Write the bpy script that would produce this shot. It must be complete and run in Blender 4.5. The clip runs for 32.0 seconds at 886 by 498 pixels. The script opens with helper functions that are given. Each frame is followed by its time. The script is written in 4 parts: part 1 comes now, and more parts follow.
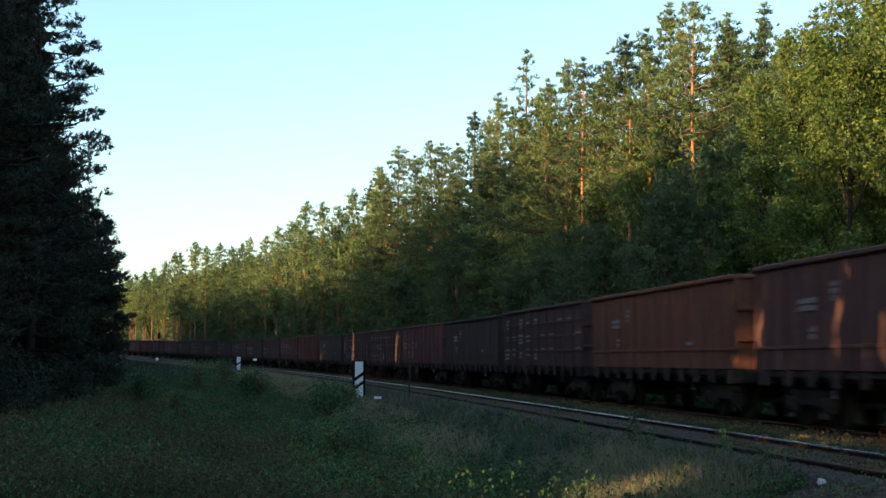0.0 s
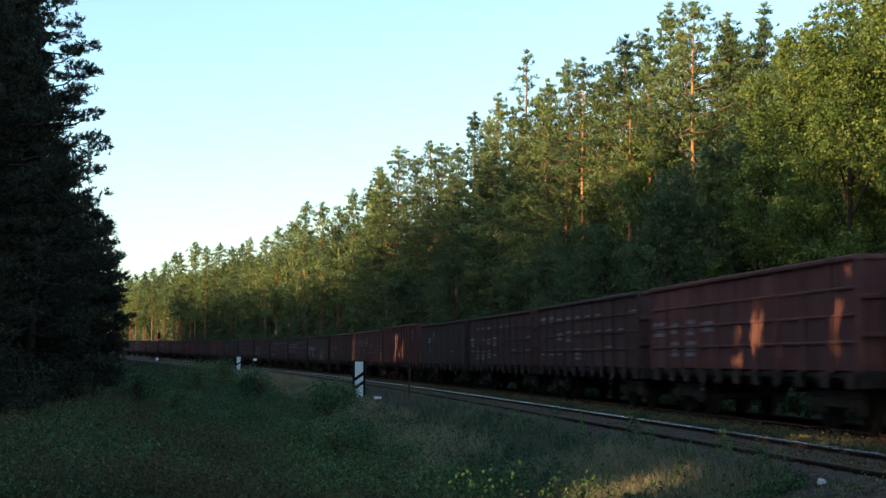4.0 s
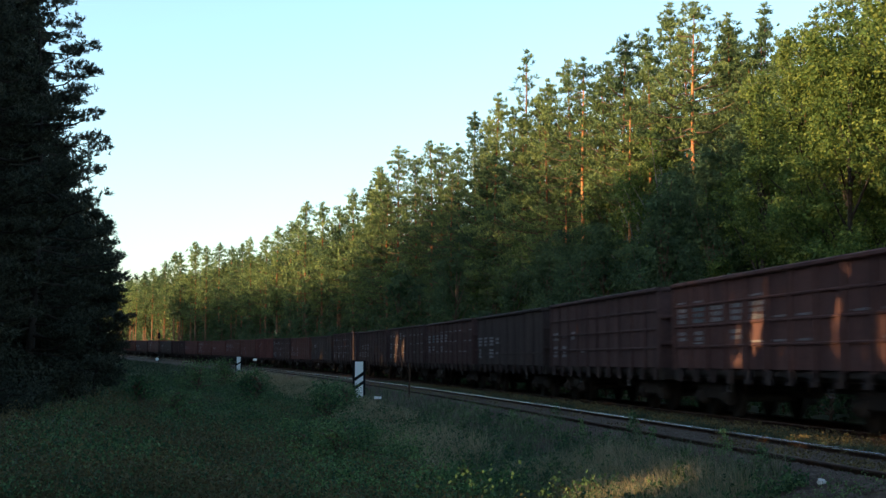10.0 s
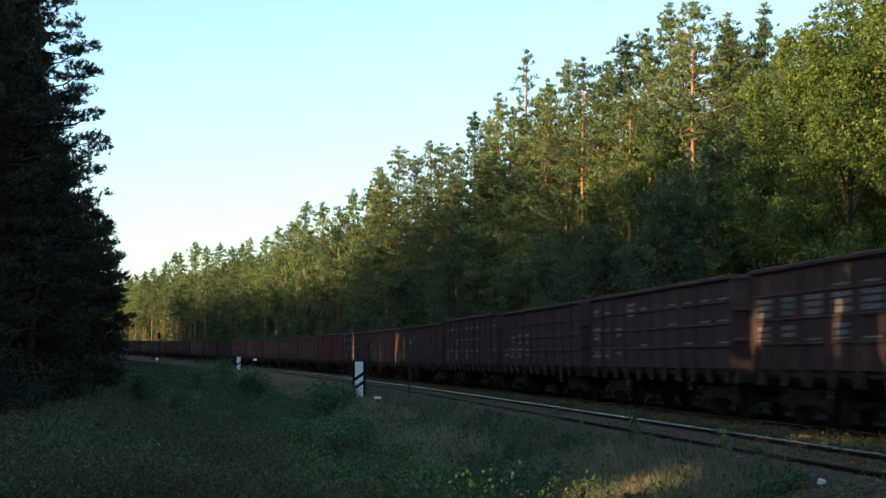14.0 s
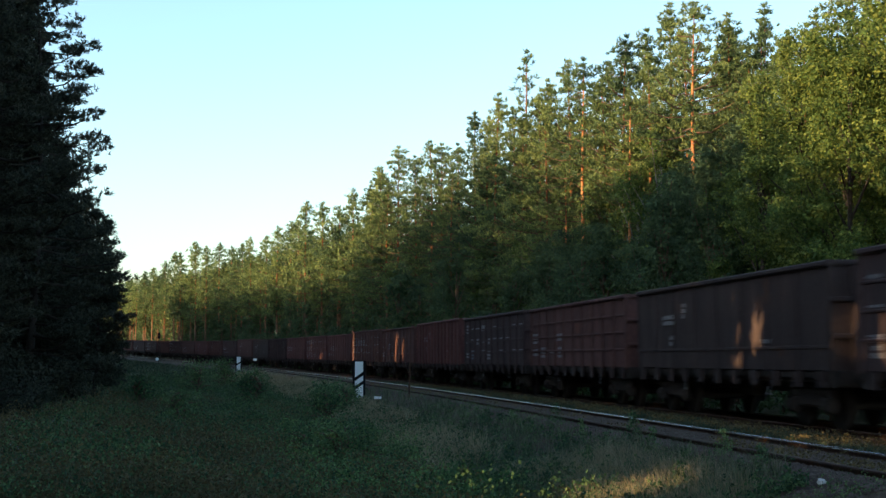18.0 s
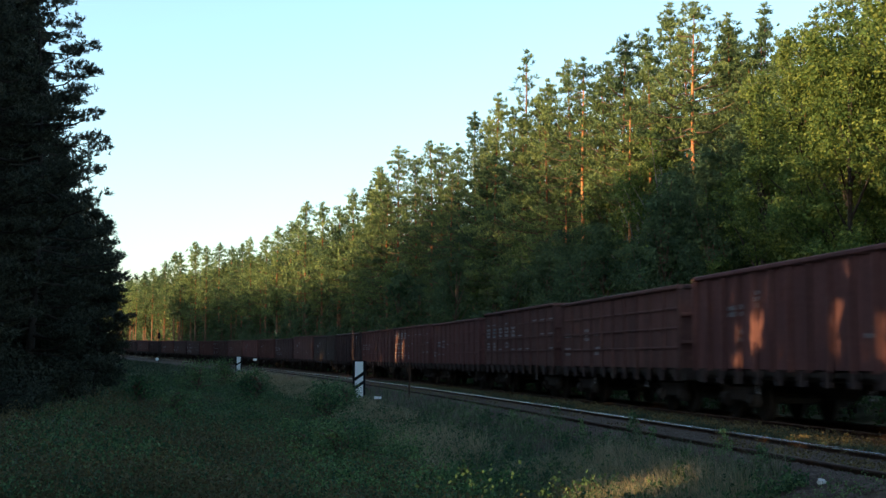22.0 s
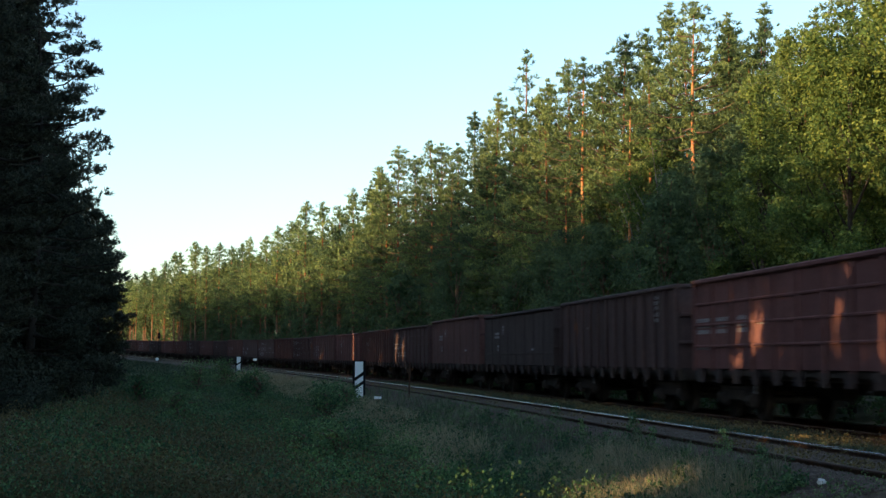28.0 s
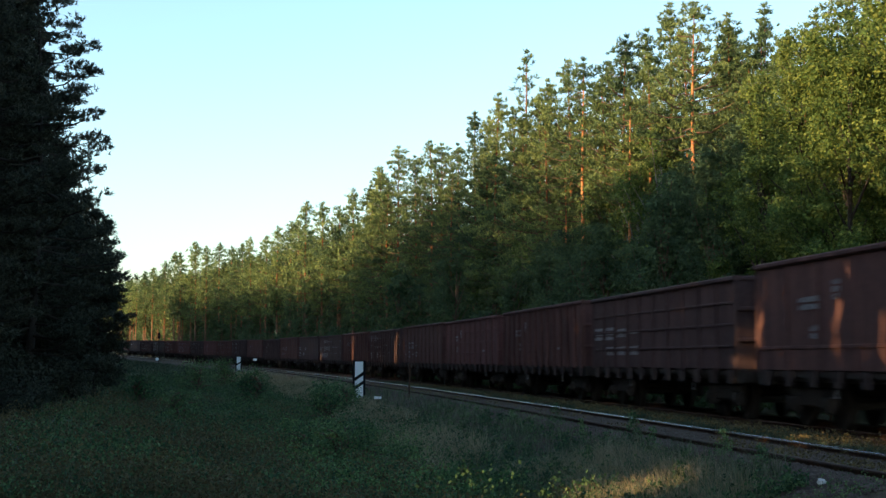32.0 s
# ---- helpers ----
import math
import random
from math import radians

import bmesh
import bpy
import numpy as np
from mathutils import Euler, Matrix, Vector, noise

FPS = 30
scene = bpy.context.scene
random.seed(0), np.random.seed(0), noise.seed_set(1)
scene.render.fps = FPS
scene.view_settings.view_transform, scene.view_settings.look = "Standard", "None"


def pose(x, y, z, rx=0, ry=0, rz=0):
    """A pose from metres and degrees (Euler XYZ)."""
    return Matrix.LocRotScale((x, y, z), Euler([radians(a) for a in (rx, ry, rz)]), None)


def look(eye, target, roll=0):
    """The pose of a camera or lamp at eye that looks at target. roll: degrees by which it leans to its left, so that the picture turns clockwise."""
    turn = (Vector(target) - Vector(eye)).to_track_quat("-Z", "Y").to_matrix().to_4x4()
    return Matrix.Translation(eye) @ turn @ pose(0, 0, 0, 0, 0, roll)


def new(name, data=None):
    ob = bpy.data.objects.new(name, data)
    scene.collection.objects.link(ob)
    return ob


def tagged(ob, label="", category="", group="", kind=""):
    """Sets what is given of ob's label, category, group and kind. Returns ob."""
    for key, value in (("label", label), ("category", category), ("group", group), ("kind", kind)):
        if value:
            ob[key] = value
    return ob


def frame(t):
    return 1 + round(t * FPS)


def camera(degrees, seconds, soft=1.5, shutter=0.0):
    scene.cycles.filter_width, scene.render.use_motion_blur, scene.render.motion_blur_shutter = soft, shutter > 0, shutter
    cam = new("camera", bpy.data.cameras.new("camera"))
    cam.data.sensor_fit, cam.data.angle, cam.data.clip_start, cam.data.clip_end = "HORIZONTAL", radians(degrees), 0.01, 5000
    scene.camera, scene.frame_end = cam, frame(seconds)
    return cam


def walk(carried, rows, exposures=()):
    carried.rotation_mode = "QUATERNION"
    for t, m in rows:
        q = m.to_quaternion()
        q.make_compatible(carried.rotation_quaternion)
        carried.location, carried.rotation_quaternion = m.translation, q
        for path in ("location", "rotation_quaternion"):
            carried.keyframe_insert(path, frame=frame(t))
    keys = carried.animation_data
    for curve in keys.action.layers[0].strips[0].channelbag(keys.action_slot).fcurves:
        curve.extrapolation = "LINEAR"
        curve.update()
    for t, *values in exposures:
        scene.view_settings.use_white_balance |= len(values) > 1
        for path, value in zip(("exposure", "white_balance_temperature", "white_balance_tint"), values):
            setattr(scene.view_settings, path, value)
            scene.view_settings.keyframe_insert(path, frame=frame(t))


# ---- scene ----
# ---- the walk: a still camera beside a double line ----
EYE = (0.0, 0.0, 1.355)
YAW, PITCH = 8.34, 4.552
cam = camera(35.2, 32.0, soft=1.45, shutter=1.0)
STAND = pose(EYE[0], EYE[1], EYE[2], 90 + PITCH, 0, -YAW)
walk(cam, [(0, STAND), (32, STAND)], exposures=[(0, 1.40, 6000, 1.5), (32, 1.40, 6000, 1.5)])

# ---- daylight: a low evening sun behind the wood west of the line ----
SUN_EL, SUN_AZ = 13.0, 247.0          # degrees; azimuth from +y clockwise
TO_SUN = Vector((math.sin(radians(SUN_AZ)) * math.cos(radians(SUN_EL)),
                 math.cos(radians(SUN_AZ)) * math.cos(radians(SUN_EL)), math.sin(radians(SUN_EL))))
world = bpy.data.worlds.new("sky")
scene.world = world
world.use_nodes = True
wn = world.node_tree.nodes
sky = wn.new("ShaderNodeTexSky")
sky.sky_type, sky.sun_disc = "NISHITA", False
sky.sun_elevation, sky.sun_rotation = radians(SUN_EL), radians(SUN_AZ)
sky.air_density, sky.dust_density, sky.ozone_density = 1.0, 1.6, 1.2
wn["Background"].inputs["Strength"].default_value = 0.15
world.node_tree.links.new(sky.outputs["Color"], wn["Background"].inputs["Color"])
lamp = bpy.data.lights.new("sun", "SUN")
lamp.energy, lamp.angle, lamp.color = 5.0, radians(0.55), (1.0, 0.61, 0.28)
sun = new("sun", lamp)
sun.matrix_world = look(TO_SUN * 200, (0, 0, 0))

# ---- the plan ----
NEAR_X, TRACKS = 8.52, 3.98           # middle of the near track, distance of the two tracks
BEND, BEND_FROM, RISE = 0.000951, 39.15, 3.2e-5
PITCH_LEN = 14.045                    # wagon over buffers


def swing(y):
    """How far the line has swung aside at y."""
    d = np.maximum(np.asarray(y, float) - BEND_FROM, 0)
    return -BEND * d * d / 2


def climb(y):
    d = np.maximum(np.asarray(y, float) - BEND_FROM, 0)
    return RISE * np.minimum(d, 420) ** 2


_y = np.arange(-500.0, 620.0, 0.5)
_sx, _sz = swing(_y), climb(_y)
_arc = np.concatenate([[0], np.cumsum(np.hypot(np.diff(_sx), np.diff(_y)))]) - 500.0


def on_line(s, off):
    """A point of the line at arc length s, off metres east of the near track's middle."""
    y = float(np.interp(s, _arc, _y))
    slope = -BEND * max(y - BEND_FROM, 0)
    n = Vector((1, -slope, 0)).normalized()
    p = Vector((NEAR_X + float(swing(y)), y, float(climb(y)))) + n * off
    return p


PROFILE_U = [-400, -60, -30, -14, -10.5, -8.0, -5.5, -3.9, -2.6, -1.9, -1.3, 1.2, 1.9, 2.7, 5.3, 6.4, 7.4, 9.5, 14, 30, 500]
PROFILE_Z = [1.5, 0.6, 0.2, -0.25, -0.45, -0.75, -0.95, -0.85, -0.62, -0.33, -0.085, -0.105, -0.15, -0.18, -0.182, -0.45, -0.7, -0.6, -0.1, 0.3, 2.0]


def lie(x, y):
    """Height of the ground."""
    x, y = np.asarray(x, float), np.asarray(y, float)
    u = x - NEAR_X - swing(y)
    z = np.interp(u, PROFILE_U, PROFILE_Z) + climb(y)
    w = np.clip((np.abs(u - 2) - 4.2) / 2.0, 0, 1)
    z = z + w * (0.10 * np.sin(x * 0.9 + 1.3 * np.sin(y * 0.31)) * np.sin(y * 0.53 + 0.7) + 0.06 * np.sin(x * 2.3 + y * 1.7))
    return z


# ---- materials ----
def mat(name, rough=0.8, metal=0.0):
    m = bpy.data.materials.new(name)
    m.use_nodes = True
    nt = m.node_tree
    b = nt.nodes["Principled BSDF"]
    b.inputs["Roughness"].default_value, b.inputs["Metallic"].default_value = rough, metal
    return m, nt, b


def node(nt, kind, **kw):
    n = nt.nodes.new(kind)
    for k, v in kw.items():
        if k in n.inputs:
            n.inputs[k].default_value = v
    return n


def ramp(nt, fac, stops):
    r = nt.nodes.new("ShaderNodeValToRGB")
    e = r.color_ramp.elements
    while len(e) < len(stops):
        e.new(0.5)
    for i, (p, c) in enumerate(stops):
        e[i].position, e[i].color = p, (*c, 1)
    nt.links.new(fac, r.inputs[0])
    return r


def speckle(name, stops, scale=4.0, fine=30.0, bump=0.3, rough=0.85, metal=0.0, coord="Object", stretch=None, spec=0.3, dist=0.05):
    """Colour that varies at two scales, with fine relief."""
    m, nt, b = mat(name, rough, metal)
    b.inputs["Specular IOR Level"].default_value = spec
    tc = nt.nodes.new("ShaderNodeTexCoord")
    src = nt.nodes.new("ShaderNodeNewGeometry").outputs["Position"] if coord == "World" else tc.outputs[coord]
    if stretch:
        mp = nt.nodes.new("ShaderNodeMapping")
        mp.inputs["Scale"].default_value = stretch
        nt.links.new(src, mp.inputs[0])
        src = mp.outputs[0]
    a = node(nt, "ShaderNodeTexNoise", Scale=scale, Detail=5.0, Roughness=0.6)
    f = node(nt, "ShaderNodeTexNoise", Scale=fine, Detail=4.0, Roughness=0.7)
    for t in (a, f):
        nt.links.new(src, t.inputs["Vector"])
    mx = nt.nodes.new("ShaderNodeMix")
    mx.inputs[0].default_value = 0.4
    nt.links.new(a.outputs[0], mx.inputs[2]), nt.links.new(f.outputs[0], mx.inputs[3])
    r = ramp(nt, mx.outputs[0], stops)
    nt.links.new(r.outputs[0], b.inputs["Base Color"])
    bp = node(nt, "ShaderNodeBump", Strength=bump, Distance=dist)
    nt.links.new(f.outputs[0], bp.inputs["Height"])
    nt.links.new(bp.outputs[0], b.inputs["Normal"])
    return m


def leafy(name, stops, through_=0.35, rough=0.6, gloss=0.1, even=0.5):
    """Leaves or needles: colour by leaf and by tree, some light passes through."""
    m, nt, b = mat(name, rough)
    b.inputs["Specular IOR Level"].default_value = gloss
    geo = nt.nodes.new("ShaderNodeNewGeometry")
    inf = nt.nodes.new("ShaderNodeObjectInfo")
    big = node(nt, "ShaderNodeTexNoise", Scale=0.35, Detail=3.0)
    nt.links.new(geo.outputs["Position"], big.inputs["Vector"])
    add = nt.nodes.new("ShaderNodeMix")
    add.inputs[0].default_value = even
    nt.links.new(geo.outputs["Random Per Island"], add.inputs[2]), nt.links.new(big.outputs[0], add.inputs[3])
    ad2 = nt.nodes.new("ShaderNodeMix")
    ad2.inputs[0].default_value = 0.18
    nt.links.new(add.outputs[0], ad2.inputs[2]), nt.links.new(inf.outputs["Random"], ad2.inputs[3])
    r = ramp(nt, ad2.outputs[0], stops)
    nt.links.new(r.outputs[0], b.inputs["Base Color"])
    tr = nt.nodes.new("ShaderNodeBsdfTranslucent")
    nt.links.new(r.outputs[0], tr.inputs["Color"])
    ms = nt.nodes.new("ShaderNodeMixShader")
    ms.inputs[0].default_value = through_
    nt.links.new(b.outputs[0], ms.inputs[1]), nt.links.new(tr.outputs[0], ms.inputs[2])
    nt.links.new(ms.outputs[0], nt.nodes["Material Output"].inputs["Surface"])
    return m


def pine_bark(name, glow):
    """Scots pine bark: grey-brown and furrowed below, thin and orange on the upper stem; glow: how pale the orange is."""
    m, nt, b = mat(name, 0.85)
    b.inputs["Specular IOR Level"].default_value = 0.2
    tc = nt.nodes.new("ShaderNodeTexCoord")
    mp = nt.nodes.new("ShaderNodeMapping")
    mp.inputs["Scale"].default_value = (1, 1, 0.3)
    nt.links.new(tc.outputs["Object"], mp.inputs[0])
    f = node(nt, "ShaderNodeTexNoise", Scale=9.0, Detail=5.0, Roughness=0.7)
    nt.links.new(mp.outputs[0], f.inputs["Vector"])
    low = ramp(nt, f.outputs[0], [(0.3, (0.055, 0.036, 0.028)), (0.5, (0.13, 0.082, 0.056)), (0.7, (0.26, 0.155, 0.095))])
    high = ramp(nt, f.outputs[0], [(0.3, (0.16 * glow, 0.066 * glow, 0.030 * glow)), (0.5, (0.36 * glow, 0.150 * glow, 0.062 * glow)), (0.7, (0.54 * glow, 0.27 * glow, 0.125 * glow))])
    xyz = nt.nodes.new("ShaderNodeSeparateXYZ")
    nt.links.new(tc.outputs["Object"], xyz.inputs[0])
    rise = nt.nodes.new("ShaderNodeMapRange")
    rise.inputs["From Min"].default_value, rise.inputs["From Max"].default_value = 4.0, 9.5
    nt.links.new(xyz.outputs["Z"], rise.inputs["Value"])
    mx = nt.nodes.new("ShaderNodeMix")
    mx.data_type = "RGBA"
    nt.links.new(rise.outputs[0], mx.inputs[0]), nt.links.new(low.outputs[0], mx.inputs[6]), nt.links.new(high.outputs[0], mx.inputs[7])
    nt.links.new(mx.outputs[2], b.inputs["Base Color"])
    bp = node(nt, "ShaderNodeBump", Strength=0.5, Distance=0.04)
    nt.links.new(f.outputs[0], bp.inputs["Height"])
    nt.links.new(bp.outputs[0], b.inputs["Normal"])
    return m


PINE = leafy("pine_needles", [(0.29, (0.028, 0.052, 0.032)), (0.5, (0.098, 0.142, 0.056)), (0.71, (0.215, 0.255, 0.084))], 0.15, even=0.6)
# the western pines' backlit shade put into a darker needle colour
PINE_SHADE = leafy("shaded_pine_needles", [(0.25, (0.030, 0.036, 0.028)), (0.5, (0.050, 0.056, 0.041)), (0.8, (0.088, 0.084, 0.054))], 0.15)
LEAF = leafy("broad_leaves", [(0.2, (0.028, 0.060, 0.019)), (0.5, (0.078, 0.120, 0.030)), (0.8, (0.200, 0.228, 0.054))], 0.28)
UNDER = leafy("undergrowth_leaves", [(0.2, (0.034, 0.060, 0.036)), (0.5, (0.064, 0.102, 0.048)), (0.8, (0.112, 0.150, 0.062))], 0.35)
BARK = pine_bark("pine_bark", 0.55)
ORANGE_BARK = pine_bark("orange_pine_bark", 1.0)
BIRCH = speckle("birch_bark", [(0.35, (0.04, 0.035, 0.03)), (0.45, (0.13, 0.12, 0.11)), (0.7, (0.27, 0.26, 0.24))], 3, 12, 0.3, 0.8, stretch=(0.5, 0.5, 2))
TWIG = speckle("dark_bark", [(0.3, (0.05, 0.035, 0.025)), (0.7, (0.16, 0.10, 0.065))], 3, 20, 0.4)
# the western pines' shade put into the bark colour; also subdues the oak trunks
DARK_BARK = speckle("darkened_bark", [(0.3, (0.016, 0.013, 0.011)), (0.7, (0.045, 0.034, 0.026))], 3, 20, 0.5)
GRASS = leafy("grass_blades", [(0.34, (0.040, 0.064, 0.040)), (0.5, (0.082, 0.108, 0.064)), (0.66, (0.175, 0.180, 0.112))], 0.2, even=0.7)
DRY = leafy("dry_grass_blades", [(0.2, (0.17, 0.148, 0.092)), (0.5, (0.31, 0.262, 0.165)), (0.8, (0.48, 0.405, 0.26))], 0.2, even=0.7)
HERB = leafy("weed_leaves", [(0.34, (0.032, 0.068, 0.035)), (0.5, (0.080, 0.140, 0.060)), (0.66, (0.180, 0.245, 0.096))], 0.3, even=0.65)
FRESH = leafy("fresh_weed_leaves", [(0.34, (0.040, 0.092, 0.040)), (0.5, (0.095, 0.180, 0.066)), (0.66, (0.20, 0.300, 0.100))], 0.3, even=0.6)
BROWN_WEED = leafy("browning_weed_leaves", [(0.2, (0.066, 0.062, 0.032)), (0.5, (0.120, 0.098, 0.048)), (0.8, (0.21, 0.160, 0.070))], 0.3)
LILAC = leafy("pale_lilac_heather", [(0.2, (0.16, 0.155, 0.20)), (0.5, (0.30, 0.285, 0.36)), (0.8, (0.46, 0.44, 0.54))], 0.3)
SOIL = speckle("grassy_soil", [(0.3, (0.032, 0.036, 0.022)), (0.5, (0.058, 0.062, 0.036)), (0.7, (0.12, 0.10, 0.065))], 0.6, 9, 0.8, 0.95, coord="World")
GRAVEL = speckle("ballast_stone", [(0.3, (0.030, 0.020, 0.013)), (0.5, (0.066, 0.044, 0.027)), (0.75, (0.14, 0.096, 0.058))], 2.5, 18, 1.0, 0.9, coord="World")
STONE = speckle("track_stones", [(0.3, (0.032, 0.022, 0.017)), (0.5, (0.074, 0.051, 0.040)), (0.75, (0.22, 0.175, 0.145))], 5, 40, 0.4, 0.9, coord="World")
RAIL_TOP = speckle("polished_rail_head", [(0.3, (0.66, 0.66, 0.67)), (0.7, (0.84, 0.84, 0.85))], 3, 40, 0.02, 0.24, 1.0, stretch=(8, 0.2, 8))
RAIL_RUST = speckle("rusty_rail", [(0.3, (0.024, 0.014, 0.010)), (0.5, (0.050, 0.027, 0.018)), (0.75, (0.11, 0.052, 0.028))], 5, 50, 0.3, 0.85)
SLEEPER = speckle("weathered_sleeper", [(0.3, (0.03, 0.025, 0.021)), (0.7, (0.11, 0.09, 0.075))], 4, 30, 0.5, 0.9, stretch=(1, 6, 6))
BLACK = speckle("grimy_black_steel", [(0.3, (0.020, 0.017, 0.016)), (0.7, (0.062, 0.050, 0.045))], 4, 30, 0.3, 0.8, spec=0.1)
COAL = speckle("coal", [(0.3, (0.008, 0.007, 0.007)), (0.7, (0.036, 0.030, 0.028))], 6, 30, 1.0, 0.9, spec=0.1)
WHITE = speckle("white_enamel", [(0.25, (0.72, 0.74, 0.76)), (0.5, (0.86, 0.87, 0.88)), (0.8, (0.90, 0.91, 0.91))], 2, 20, 0.05, 0.5)
INK = speckle("black_enamel", [(0.3, (0.006, 0.006, 0.008)), (0.7, (0.016, 0.016, 0.018))], 5, 30, 0.05, 0.7, spec=0.05)
MARK = speckle("white_lettering_and_glints", [(0.35, (0.085, 0.08, 0.082)), (0.5, (0.20, 0.19, 0.20)), (0.7, (0.38, 0.37, 0.38))], 6, 30, 0.05, 0.8)
MARK_BLUE = speckle("faded_pale_blue_panel", [(0.35, (0.06, 0.075, 0.085)), (0.7, (0.17, 0.22, 0.25))], 6, 30, 0.05, 0.8)
PALE = speckle("pale_stone", [(0.3, (0.5, 0.48, 0.45)), (0.7, (0.75, 0.73, 0.70))], 4, 25, 0.3)


def wagon_paint(name, dark, mid, light):
    """Old wagon paint: streaks of rust and soot run down the sides."""
    m, nt, b = mat(name, 0.8)
    b.inputs["Specular IOR Level"].default_value = 0.1
    tc = nt.nodes.new("ShaderNodeTexCoord")
    inf = nt.nodes.new("ShaderNodeObjectInfo")
    off = nt.nodes.new("ShaderNodeVectorMath")
    nt.links.new(tc.outputs["Object"], off.inputs[0])
    sc = nt.nodes.new("ShaderNodeMath")
    sc.operation = "MULTIPLY"
    sc.inputs[1].default_value = 37.0
    nt.links.new(inf.outputs["Random"], sc.inputs[0]), nt.links.new(sc.outputs[0], off.inputs[1])
    mp = nt.nodes.new("ShaderNodeMapping")
    mp.inputs["Scale"].default_value = (1, 1.6, 0.22)
    nt.links.new(off.outputs[0], mp.inputs[0])
    a = node(nt, "ShaderNodeTexNoise", Scale=1.6, Detail=6.0, Roughness=0.65)
    f = node(nt, "ShaderNodeTexNoise", Scale=9.0, Detail=5.0, Roughness=0.7)
    nt.links.new(mp.outputs[0], a.inputs["Vector"]), nt.links.new(off.outputs[0], f.inputs["Vector"])
    mx = nt.nodes.new("ShaderNodeMix")
    mx.inputs[0].default_value = 0.35
    nt.links.new(a.outputs[0], mx.inputs[2]), nt.links.new(f.outputs[0], mx.inputs[3])
    r = ramp(nt, mx.outputs[0], [(0.3, dark), (0.5, mid), (0.72, light)])
    nt.links.new(r.outputs[0], b.inputs["Base Color"])
    bp = node(nt, "ShaderNodeBump", Strength=0.25, Distance=0.03)
    nt.links.new(f.outputs[0], bp.inputs["Height"])
    nt.links.new(bp.outputs[0], b.inputs["Normal"])
    return m


PAINT = {
    "red": wagon_paint("faded_red_oxide_paint", (0.0571, 0.0293, 0.0289), (0.1131, 0.0526, 0.0504), (0.2038, 0.0941, 0.0851)),
    "rust": wagon_paint("rusty_orange_brown_paint", (0.0627, 0.0286, 0.0218), (0.1344, 0.0582, 0.0403), (0.2408, 0.1075, 0.0694)),
    "brown": wagon_paint("sooty_brown_paint", (0.0456, 0.0256, 0.0253), (0.0949, 0.0493, 0.0456), (0.1749, 0.0862, 0.0752)),
    "dark": wagon_paint("sooty_grey_brown_paint", (0.0352, 0.0229, 0.0231), (0.0704, 0.0431, 0.0424), (0.1232, 0.0715, 0.0682)),
    "soot": wagon_paint("sooty_black_paint", (0.0264, 0.0196, 0.0194), (0.0512, 0.0369, 0.0358), (0.0902, 0.0649, 0.0616)),
    "grey": wagon_paint("grimy_dark_grey_paint", (0.0319, 0.0226, 0.0231), (0.0622, 0.0424, 0.0424), (0.1089, 0.0715, 0.0704)),
}


